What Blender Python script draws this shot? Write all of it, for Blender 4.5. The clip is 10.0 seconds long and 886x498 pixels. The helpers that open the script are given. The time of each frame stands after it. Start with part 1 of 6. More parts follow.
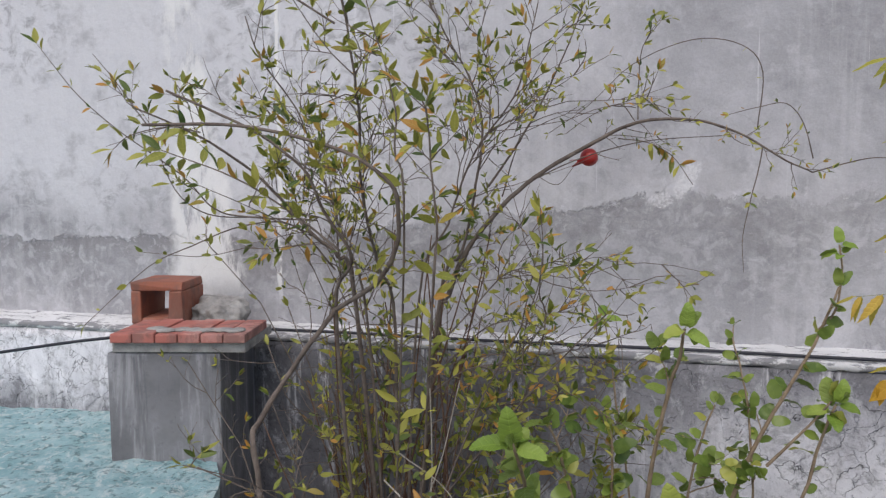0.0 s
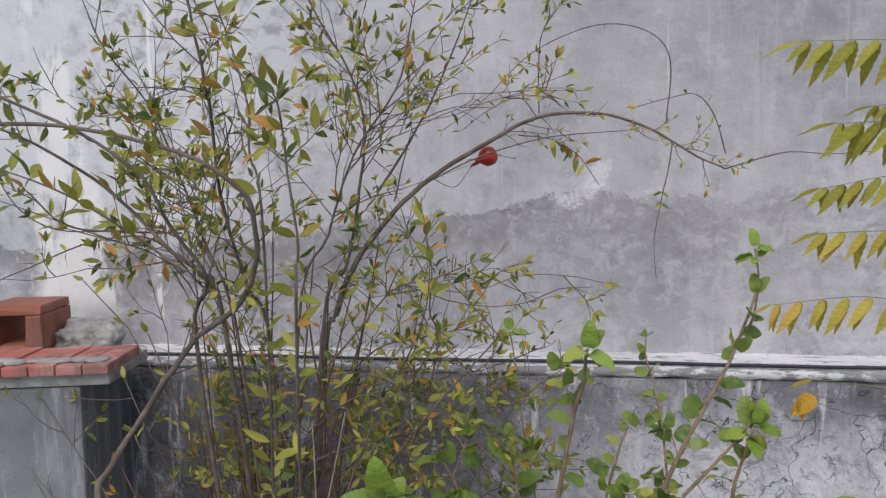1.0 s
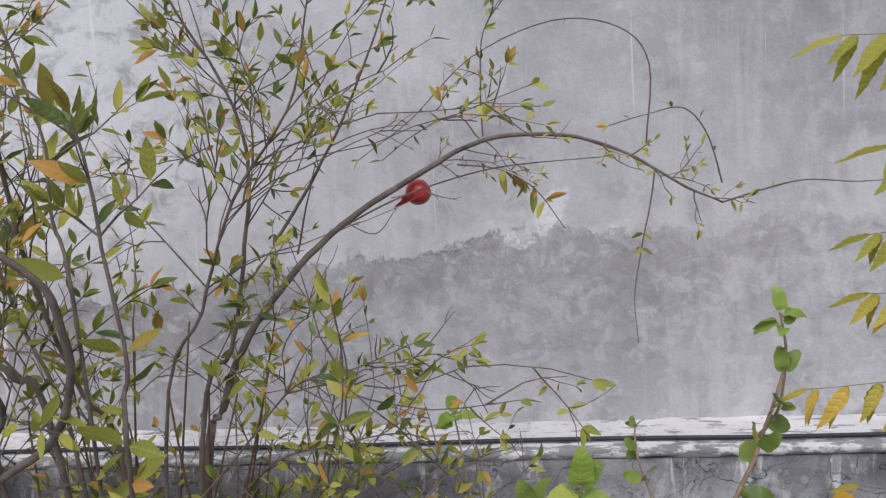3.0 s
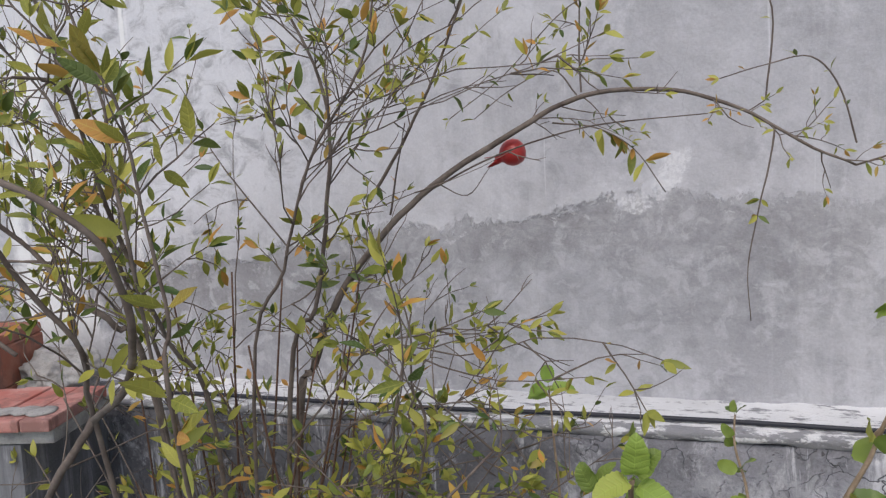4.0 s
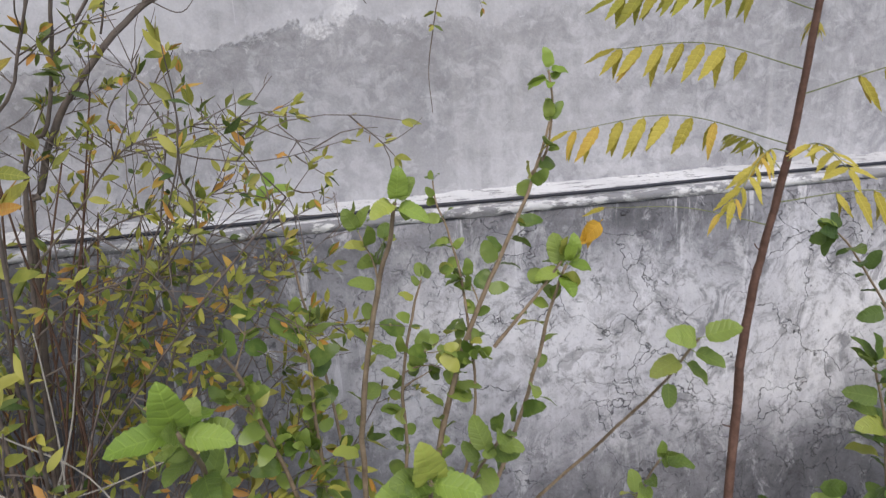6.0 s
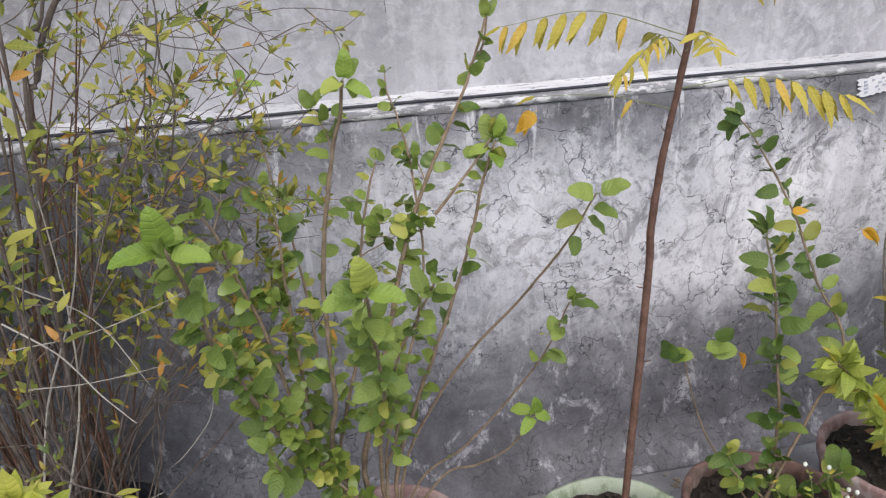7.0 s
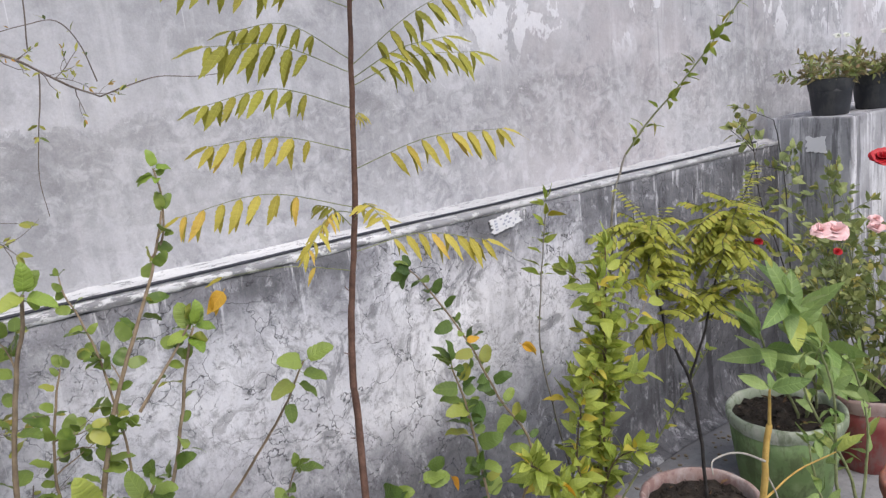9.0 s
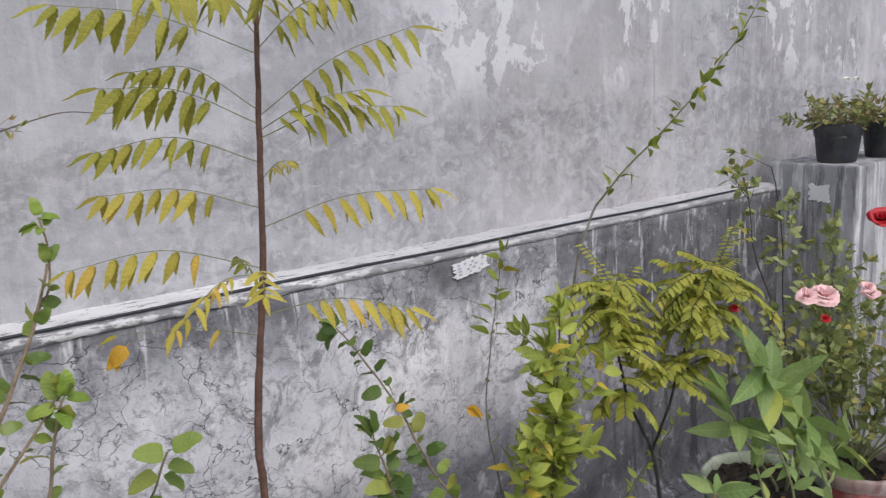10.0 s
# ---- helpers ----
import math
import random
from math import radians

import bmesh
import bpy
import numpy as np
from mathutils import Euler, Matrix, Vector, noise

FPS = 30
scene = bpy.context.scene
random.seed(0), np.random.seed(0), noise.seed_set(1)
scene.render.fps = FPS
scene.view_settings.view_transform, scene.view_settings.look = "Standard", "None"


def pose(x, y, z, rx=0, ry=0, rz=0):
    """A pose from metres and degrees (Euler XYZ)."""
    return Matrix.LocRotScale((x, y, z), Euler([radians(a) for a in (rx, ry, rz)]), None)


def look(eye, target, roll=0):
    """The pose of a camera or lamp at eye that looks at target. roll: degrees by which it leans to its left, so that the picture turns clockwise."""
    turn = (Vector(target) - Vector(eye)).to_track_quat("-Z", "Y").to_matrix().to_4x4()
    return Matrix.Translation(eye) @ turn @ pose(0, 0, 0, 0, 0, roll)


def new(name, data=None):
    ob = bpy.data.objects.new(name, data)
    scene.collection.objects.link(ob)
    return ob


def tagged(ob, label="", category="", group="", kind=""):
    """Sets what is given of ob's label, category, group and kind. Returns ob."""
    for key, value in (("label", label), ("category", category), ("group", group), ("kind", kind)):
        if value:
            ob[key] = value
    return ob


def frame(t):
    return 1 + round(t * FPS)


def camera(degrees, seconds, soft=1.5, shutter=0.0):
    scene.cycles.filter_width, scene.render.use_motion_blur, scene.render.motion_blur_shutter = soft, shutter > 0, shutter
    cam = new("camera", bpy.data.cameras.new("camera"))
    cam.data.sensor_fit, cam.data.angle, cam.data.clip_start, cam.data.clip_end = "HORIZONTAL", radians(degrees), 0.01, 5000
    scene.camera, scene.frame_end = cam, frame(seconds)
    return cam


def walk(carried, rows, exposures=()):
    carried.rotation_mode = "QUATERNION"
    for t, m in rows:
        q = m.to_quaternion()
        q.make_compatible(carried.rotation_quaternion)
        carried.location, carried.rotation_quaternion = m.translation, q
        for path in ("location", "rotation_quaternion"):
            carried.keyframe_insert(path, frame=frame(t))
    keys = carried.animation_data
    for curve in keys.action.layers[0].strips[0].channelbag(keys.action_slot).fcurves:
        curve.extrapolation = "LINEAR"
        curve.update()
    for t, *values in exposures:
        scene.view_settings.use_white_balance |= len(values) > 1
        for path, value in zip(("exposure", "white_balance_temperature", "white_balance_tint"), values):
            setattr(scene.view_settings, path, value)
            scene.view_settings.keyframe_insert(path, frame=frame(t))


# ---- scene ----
cam = camera(59.6, 10.0, soft=1.25, shutter=0.12)
PATH = [
    (0, (0.207, 0.053, 1.475), (-0.336, 1.970, 1.313), -0.3),
    (0.5, (0.252, 0.171, 1.487), (-0.232, 2.106, 1.347), -0.4),
    (1, (0.253, 0.245, 1.481), (-0.125, 2.201, 1.317), -1.4),
    (1.5, (0.183, 0.360, 1.500), (-0.108, 2.336, 1.390), -2.4),
    (2, (0.131, 0.491, 1.513), (0.052, 2.487, 1.404), -4.9),
    (2.2, (0.124, 0.520, 1.511), (0.105, 2.518, 1.415), -5.5),
    (3.3, (0.244, 0.638, 1.542), (-0.092, 2.601, 1.367), -2.8),
    (3.5, (0.271, 0.656, 1.540), (-0.178, 2.595, 1.353), -3.3),
    (4, (0.294, 0.671, 1.531), (-0.310, 2.564, 1.302), -2.8),
    (4.5, (0.230, 0.670, 1.516), (-0.118, 2.621, 1.250), -2.9),
    (5, (0.160, 0.636, 1.508), (0.221, 2.602, 1.144), -5.0),
    (5.5, (0.124, 0.590, 1.469), (0.543, 2.474, 0.945), -2.9),
    (6, (0.144, 0.459, 1.452), (0.477, 2.344, 0.873), -3.1),
    (6.2, (0.160, 0.389, 1.440), (0.491, 2.249, 0.783), -3.1),
    (7.5, (0.166, 0.227, 1.422), (0.573, 2.029, 0.655), -3.6),
    (8, (0.087, 0.213, 1.448), (0.803, 1.902, 0.652), -3.6),
    (8.5, (0.062, 0.187, 1.442), (1.152, 1.683, 0.683), -1.4),
    (9, (0.103, 0.199, 1.469), (1.261, 1.771, 1.038), -5.9),
    (9.5, (0.217, 0.228, 1.491), (1.258, 1.894, 1.118), -5.7),
    (10, (0.347, 0.212, 1.538), (1.459, 1.821, 1.122), -3.2),
]
EXPOSURE = [(0.0, 0.07), (2.0, 0.16), (4.0, 0.20), (6.0, 0.33), (7.5, 0.60), (8.5, 0.62), (9.5, 0.36), (10.0, 0.25)]
walk(cam, [(t, look(eye, target, roll)) for t, eye, target, roll in PATH], EXPOSURE)

# ---- light ----
world = bpy.data.worlds.new("overcast_sky")
scene.world = world
world.use_nodes = True
wn = world.node_tree.nodes
sky = wn.new("ShaderNodeTexSky")
sky.sky_type, sky.sun_disc = "NISHITA", False
sky.sun_elevation, sky.sun_rotation = radians(48), radians(205)
sky.air_density, sky.dust_density = 1.0, 2.2
world.node_tree.links.new(sky.outputs[0], wn["Background"].inputs[0])
wn["Background"].inputs[1].default_value = 0.125
sun = new("sun", bpy.data.lights.new("sun", "SUN"))
sun.data.energy, sun.data.angle, sun.data.color = 1.6, radians(40), (1.0, 0.93, 0.91)
sun.matrix_world = look((1.0, -3.0, 4.0), (0, 0, 0))
tagged(sun, "hazy overcast daylight", "sun", kind="structure")

YU, YL, ZL = 2.11, 1.965, 1.07      # upper wall face, lower wall face, ledge top


# ---- materials ----
class Nodes:
    """Short calls for node materials."""

    def __init__(self, name):
        self.mat = bpy.data.materials.new(name)
        self.mat.use_nodes = True
        self.t = self.mat.node_tree
        self.bsdf = self.t.nodes["Principled BSDF"]
        self.co = self.t.nodes.new("ShaderNodeTexCoord").outputs["Object"]

    def put(self, kind, **inputs):
        n = self.t.nodes.new("ShaderNode" + kind)
        for k, v in inputs.items():
            self.link(v, n.inputs[k.replace("_", " ")])
        return n

    def link(self, v, socket):
        if isinstance(v, bpy.types.NodeSocket):
            self.t.links.new(v, socket)
        else:
            socket.default_value = v

    def scaled(self, x, y, z, shift=0.0):
        n = self.t.nodes.new("ShaderNodeMapping")
        self.link(self.co, n.inputs[0])
        n.inputs["Scale"].default_value = (x, y, z)
        n.inputs["Location"].default_value = (shift, shift * 0.7, shift * 1.3)
        return n.outputs[0]

    def noise(self, scale=5.0, detail=6.0, rough=0.6, vec=None, distort=0.0):
        n = self.put("TexNoise", Scale=scale, Detail=detail, Roughness=rough, Distortion=distort)
        self.link(vec if vec is not None else self.co, n.inputs["Vector"])
        return n.outputs[0]

    def ramp(self, fac, *stops):
        n = self.t.nodes.new("ShaderNodeValToRGB")
        e = n.color_ramp.elements
        while len(e) < len(stops):
            e.new(0.5)
        for el, (p, c) in zip(e, stops):
            el.position, el.color = p, (*(c if isinstance(c, tuple) else (c, c, c)), 1)
        self.link(fac, n.inputs[0])
        return n.outputs[0]

    def step(self, fac, lo, hi):
        n = self.put("MapRange", Value=fac, From_Min=lo, From_Max=hi)
        n.interpolation_type = "SMOOTHSTEP"
        return n.outputs[0]

    def math(self, op, a, b=0.0, c=0.0):
        n = self.t.nodes.new("ShaderNodeMath")
        n.operation = op
        for s, v in zip(n.inputs, (a, b, c)):
            self.link(v, s)
        return n.outputs[0]

    def mix(self, fac, a, b, blend="MIX"):
        n = self.t.nodes.new("ShaderNodeMix")
        n.data_type, n.blend_type = "RGBA", blend
        for s, v in ((n.inputs[0], fac), (n.inputs[6], a), (n.inputs[7], b)):
            self.link((*v, 1) if isinstance(v, tuple) and len(v) == 3 else v, s)
        return n.outputs[2]

    def axes(self):
        return self.put("SeparateXYZ", Vector=self.co).outputs

    def cracks(self, scale, width, vec=None, warp=0.06):
        wob = self.put("TexNoise", Scale=scale * 0.8, Detail=5.0)
        self.link(self.co, wob.inputs["Vector"])
        v = self.put("VectorMath")
        v.operation = "MULTIPLY_ADD"
        self.link(wob.outputs["Color"], v.inputs[0])
        v.inputs[1].default_value = (warp,) * 3
        self.link(vec if vec is not None else self.co, v.inputs[2])
        n = self.put("TexVoronoi", Scale=scale)
        n.feature = "DISTANCE_TO_EDGE"
        self.link(v.outputs[0], n.inputs["Vector"])
        return self.step(n.outputs["Distance"], width, 0.0)

    def bump(self, height, strength=0.3, distance=0.01):
        n = self.put("Bump", Height=height, Strength=strength, Distance=distance)
        self.link(n.outputs[0], self.bsdf.inputs["Normal"])

    def done(self, colour, rough=0.8, **more):
        self.link(colour if not isinstance(colour, tuple) or len(colour) == 4 else (*colour, 1), self.bsdf.inputs["Base Color"])
        self.link(rough, self.bsdf.inputs["Roughness"])
        for k, v in more.items():
            self.link(v, self.bsdf.inputs[k.replace("_", " ")])
        return self.mat


def upper_plaster():
    n = Nodes("weathered_plaster")
    x, y, z = n.axes()
    cloud = n.noise(2.2, 9, 0.62)
    col = n.ramp(cloud, (0.3, (0.29, 0.29, 0.305)), (0.5, (0.40, 0.40, 0.42)), (0.7, (0.54, 0.54, 0.565)))
    # warm old coat toward the far end
    warm = n.math("MULTIPLY", n.step(x, 1.2, 2.6), n.step(n.noise(1.6, 4), 0.38, 0.6))
    col = n.mix(n.math("MULTIPLY", warm, 0.5), col, (0.45, 0.40, 0.41))
    # paler old coat beyond the bush
    coat = n.math("MULTIPLY", n.step(x, -0.05, -0.75), n.step(n.math("ADD", z, n.math("MULTIPLY", n.noise(3, 8, 0.7), 0.5)), 1.55, 1.8))
    col = n.mix(n.math("MULTIPLY", coat, 0.85), col, (0.66, 0.665, 0.69))
    mott = n.noise(22, 5, 0.55)
    col = n.mix(n.math("MULTIPLY", n.step(mott, 0.5, 0.68), 0.34), col, (0.54, 0.54, 0.57))
    dark = n.noise(9, 7, 0.65, n.scaled(1, 1, 1, 7.0))
    col = n.mix(n.math("MULTIPLY", n.step(dark, 0.52, 0.72), 0.45), col, (0.20, 0.20, 0.215))
    cloudy = n.math("MULTIPLY", n.step(n.noise(15, 8, 0.7, n.scaled(1, 1, 1.2, 13.0), 0.8), 0.47, 0.66), n.step(n.noise(2.1, 4, 0.5, n.scaled(1, 1, 1, 17.0)), 0.38, 0.58))
    col = n.mix(n.math("MULTIPLY", cloudy, 0.70), col, (0.235, 0.235, 0.25))
    pale = n.step(n.noise(5.5, 9, 0.68, n.scaled(1, 1, 0.8, 19.0), 0.5), 0.54, 0.66)
    col = n.mix(n.math("MULTIPLY", pale, 0.45), col, (0.62, 0.62, 0.645))
    # long rain streaks
    streak = n.noise(7, 6, 0.6, n.scaled(2.2, 1, 0.16, 3.0))
    col = n.mix(n.math("MULTIPLY", n.step(streak, 0.53, 0.68), 0.40), col, (0.58, 0.58, 0.60))
    fine = n.noise(10, 4, 0.6, n.scaled(5.5, 1, 0.13, 9.0))
    lines = n.math("MULTIPLY", n.step(fine, 0.655, 0.70), n.step(z, 1.2, 1.75))
    col = n.mix(n.math("MULTIPLY", lines, 0.55), col, (0.70, 0.70, 0.72))
    # damp band with a ragged upper edge that breaks up into clouds below and along the wall
    rag = n.math("SUBTRACT", n.noise(4.2, 12, 0.74, n.scaled(1, 1, 0.8, 2.0), 0.3), 0.5)
    edge = n.math("ADD", n.math("MULTIPLY", rag, 0.30), n.math("ADD", 1.335, n.math("MULTIPLY", n.step(x, -1.0, 0.35), 0.115)))
    below = n.math("SUBTRACT", edge, z)
    near = n.math("MULTIPLY", n.step(below, -0.003, 0.010), n.step(below, 0.16, 0.0))
    deep = n.math("MULTIPLY", n.step(below, 0.0, 0.02), n.step(below, 0.36, 0.05))
    where = n.math("ADD", n.math("MULTIPLY", n.step(x, 0.62, 0.30), 0.8), 0.2)
    patch = n.step(n.noise(3.4, 6, 0.62, n.scaled(1, 1, 1.6, 31.0), 0.6), 0.36, 0.60)
    cell = n.step(n.noise(17, 7, 0.66, n.scaled(1, 1, 1.1, 33.0), 0.9), 0.40, 0.62)
    tide = n.math("MULTIPLY", n.math("MULTIPLY", near, where), n.math("ADD", 0.35, n.math("MULTIPLY", patch, 0.65)))
    col = n.mix(n.math("MULTIPLY", tide, 0.68), col, (0.18, 0.175, 0.18))
    col = n.mix(n.math("MULTIPLY", n.math("MULTIPLY", deep, cell), 0.42), col, (0.21, 0.207, 0.215))
    blob = n.math("MULTIPLY", n.step(n.noise(24, 7, 0.62, n.scaled(1, 1, 1, 29.0), 0.5), 0.52, 0.62), n.step(below, -0.02, 0.06))
    col = n.mix(n.math("MULTIPLY", blob, 0.46), col, (0.56, 0.56, 0.585))
    chalk = n.math("MULTIPLY", n.step(n.noise(40, 8, 0.75, n.scaled(1, 1, 1, 37.0), 0.6), 0.58, 0.66), n.math("MULTIPLY", n.step(below, -0.05, 0.0), n.step(below, 0.12, 0.0)))
    col = n.mix(n.math("MULTIPLY", chalk, 0.55), col, (0.68, 0.68, 0.70))
    rim = n.math("MULTIPLY", n.step(below, -0.05, -0.004), n.step(below, 0.008, -0.004))
    rim = n.math("MULTIPLY", n.math("MULTIPLY", rim, where), n.step(n.noise(13, 4), 0.42, 0.58))
    col = n.mix(n.math("MULTIPLY", rim, 0.5), col, (0.64, 0.64, 0.67))
    # dried whitish blot beside the damp edge, with a smaller tail
    bz = n.math("SUBTRACT", z, 1.488)
    bx = n.math("SUBTRACT", x, n.math("ADD", 0.266, n.math("MULTIPLY", bz, 0.45)))
    rad = n.math("ADD", n.math("POWER", n.math("DIVIDE", bx, 0.027), 2.0), n.math("POWER", n.math("DIVIDE", bz, 0.047), 2.0))
    tail = n.math("ADD", n.math("POWER", n.math("DIVIDE", n.math("SUBTRACT", x, 0.205), 0.030), 2.0), n.math("POWER", n.math("DIVIDE", n.math("SUBTRACT", z, 1.437), 0.020), 2.0))
    rad = n.math("ADD", n.math("MINIMUM", rad, tail), n.math("MULTIPLY", n.math("SUBTRACT", n.noise(38, 6, 0.7), 0.5), 2.4))
    blot = n.math("MULTIPLY", n.step(rad, 1.15, 0.7), n.math("ADD", n.math("MULTIPLY", n.step(n.noise(150, 4), 0.40, 0.60), 0.55), 0.3))
    col = n.mix(blot, col, (0.72, 0.72, 0.735))
    # white limewash run that widens downwards and has flaked, with a thin drip beside it
    fall = n.math("SUBTRACT", 1.93, z)
    run = n.math("ABSOLUTE", n.math("ADD", n.math("SUBTRACT", n.math("ADD", x, 1.18), n.math("MULTIPLY", fall, 0.09)), n.math("MULTIPLY", n.math("SUBTRACT", n.noise(5, 6, 0.7), 0.5), 0.14)))
    run = n.math("SUBTRACT", run, n.math("MULTIPLY", fall, 0.09))
    run = n.math("MULTIPLY", n.step(run, 0.075, 0.03), n.step(n.noise(9, 8, 0.72, n.scaled(1.6, 1, 0.45, 4.0)), 0.38, 0.50))
    drop = n.math("ABSOLUTE", n.math("ADD", n.math("ADD", x, 0.87), n.math("MULTIPLY", n.math("SUBTRACT", n.noise(4, 4), 0.5), 0.05)))
    run = n.math("MAXIMUM", run, n.math("MULTIPLY", n.step(drop, 0.010, 0.004), n.step(n.noise(12, 6, 0.7, n.scaled(1, 1, 0.5, 41.0)), 0.42, 0.5)))
    run = n.math("MULTIPLY", run, n.step(z, 1.1, 1.22))
    col = n.mix(n.math("MULTIPLY", run, 0.85), col, (0.78, 0.78, 0.77))
    # flaked pale coat high up at the far end
    fl = n.math("MULTIPLY", n.step(n.noise(4.2, 10, 0.66, n.scaled(1.4, 1, 0.8, 6.0), 0.4), 0.53, 0.545), n.math("MULTIPLY", n.step(x, 1.35, 1.8), n.step(z, 1.42, 1.62)))
    col = n.mix(n.math("MULTIPLY", fl, 0.75), col, (0.70, 0.70, 0.725))
    gone = n.math("MULTIPLY", n.step(n.noise(7, 9, 0.7, n.scaled(1, 1, 0.6, 1.5)), 0.60, 0.615), n.math("MULTIPLY", n.step(x, 1.2, 1.9), n.step(z, 1.35, 1.6)))
    col = n.mix(n.math("MULTIPLY", gone, 0.7), col, (0.25, 0.25, 0.265))
    drip = n.math("MULTIPLY", n.step(n.noise(10, 5, 0.65, n.scaled(3.4, 1, 0.2, 23.0)), 0.60, 0.68), n.math("MULTIPLY", n.step(x, 2.2, 3.2), n.step(z, 1.15, 1.5)))
    col = n.mix(n.math("MULTIPLY", drip, 0.7), col, (0.16, 0.16, 0.17))
    cr = n.math("MULTIPLY", n.cracks(2.6, 0.004, None, 0.5), n.step(n.noise(1.7, 3, 0.5, n.scaled(1, 1, 1, 8.0)), 0.5, 0.6))
    col = n.mix(n.math("MULTIPLY", cr, 0.14), col, (0.15, 0.15, 0.16))
    grain = n.noise(260, 3, 0.6)
    col = n.mix(0.25, col, n.ramp(grain, (0.35, 0.28), (0.65, 0.62)), "SOFT_LIGHT")
    h = n.math("ADD", n.math("MULTIPLY", n.noise(60, 6, 0.6), 0.5), n.math("MULTIPLY", n.noise(6, 4), 1.2))
    h = n.math("ADD", h, n.math("MULTIPLY", n.math("ADD", tide, n.math("ADD", n.math("MULTIPLY", run, -0.8), n.math("MULTIPLY", fl, -0.5))), -0.5))
    n.bump(h, 0.6, 0.007)
    return n.done(col, n.ramp(cloud, (0.3, 0.75), (0.7, 0.92)))


def lower_plaster():
    n = Nodes("mouldy_plaster")
    x, y, z = n.axes()
    big = n.noise(2.4, 10, 0.7, None, 0.6)
    # lime bloom along the middle; the tone gets darker towards ends, foot and top
    edge = n.math("MULTIPLY", n.math("SUBTRACT", n.noise(3.2, 7, 0.65, n.scaled(1, 1, 1, 2.0)), 0.5), 0.7)
    bloom = n.math("MULTIPLY", n.step(n.math("ADD", x, edge), -0.15, 0.65), n.step(n.math("ADD", x, edge), 2.5, 1.6))
    zz = n.math("ADD", z, n.math("MULTIPLY", edge, 0.6))
    bloom = n.math("MULTIPLY", bloom, n.math("MULTIPLY", n.step(zz, 0.26, 0.70), n.step(zz, 1.10, 0.80)))
    bloom = n.math("MAXIMUM", bloom, n.math("MULTIPLY", n.step(n.math("ADD", x, n.math("MULTIPLY", edge, 0.3)), -0.95, -1.15), n.step(zz, 0.70, 0.95)))
    m = n.math("ADD", n.math("MULTIPLY", big, 0.66), n.math("MULTIPLY", bloom, 0.38))
    col = n.ramp(m, (0.22, (0.06, 0.06, 0.067)), (0.33, (0.16, 0.16, 0.175)), (0.46, (0.31, 0.31, 0.335)), (0.62, (0.58, 0.58, 0.615)), (0.80, (0.84, 0.84, 0.87)))
    spots = n.noise(19, 10, 0.78, None, 0.5)
    col = n.mix(n.math("MULTIPLY", n.step(spots, 0.49, 0.64), 0.5), col, (0.10, 0.10, 0.11))
    white = n.noise(13, 9, 0.74, n.scaled(1, 1, 0.7, 4.0), 0.4)
    col = n.mix(n.math("MULTIPLY", n.step(white, 0.53, 0.64), 0.5), col, (0.72, 0.72, 0.755))
    pep = n.noise(75, 6, 0.7, n.scaled(1, 1, 1, 6.0))
    col = n.mix(n.math("MULTIPLY", n.step(pep, 0.57, 0.68), 0.38), col, (0.07, 0.07, 0.075))
    drip = n.noise(9, 7, 0.68, n.scaled(2.0, 1, 0.22, 2.0), 0.3)
    dk = n.math("MULTIPLY", n.step(drip, 0.5, 0.62), n.math("ADD", n.math("MULTIPLY", n.step(n.math("ADD", x, edge), 1.75, 2.6), 0.7), 0.12))
    col = n.mix(dk, col, (0.055, 0.055, 0.06))
    wd = n.math("MULTIPLY", n.step(n.noise(9, 6, 0.66, n.scaled(2.4, 1, 0.3, 8.0), 0.3), 0.56, 0.64), n.step(zz, 0.45, 0.9))
    col = n.mix(n.math("MULTIPLY", wd, 0.6), col, (0.76, 0.76, 0.79))
    mould = n.math("MULTIPLY", n.step(n.noise(10, 10, 0.74, n.scaled(1, 1, 1, 15.0), 1.1), 0.50, 0.60), n.step(n.noise(2.6, 4, 0.5, n.scaled(1, 1, 1, 21.0)), 0.36, 0.56))
    col = n.mix(n.math("MULTIPLY", mould, 0.62), col, (0.13, 0.13, 0.14))
    lime = n.math("MULTIPLY", n.step(n.noise(5.0, 10, 0.72, n.scaled(1.2, 1, 0.7, 27.0), 0.7), 0.54, 0.64), bloom)
    col = n.mix(n.math("MULTIPLY", lime, 0.75), col, (0.87, 0.87, 0.90))
    cr = n.math("MULTIPLY", n.cracks(7.0, 0.012, None, 0.35), n.step(n.noise(3, 4, 0.6, n.scaled(1, 1, 1, 3.0)), 0.38, 0.52))
    cr2 = n.math("MULTIPLY", n.cracks(20.0, 0.05, None, 0.12), n.step(n.noise(5, 6, 0.65, n.scaled(1, 1, 1, 11.0)), 0.42, 0.56))
    crk = n.math("MAXIMUM", cr, n.math("MULTIPLY", n.math("MULTIPLY", cr2, n.step(n.noise(50, 4), 0.40, 0.62)), 0.75))
    col = n.mix(n.math("MULTIPLY", crk, 0.85), col, (0.05, 0.05, 0.055))
    grain = n.noise(220, 3, 0.6)
    col = n.mix(0.3, col, n.ramp(grain, (0.35, 0.28), (0.65, 0.62)), "SOFT_LIGHT")
    h = n.math("SUBTRACT", n.math("ADD", n.math("MULTIPLY", n.noise(55, 6, 0.65), 0.6), n.math("MULTIPLY", big, 1.0)), n.math("MULTIPLY", crk, 0.8))
    n.bump(h, 0.6, 0.006)
    return n.done(col, 0.88)


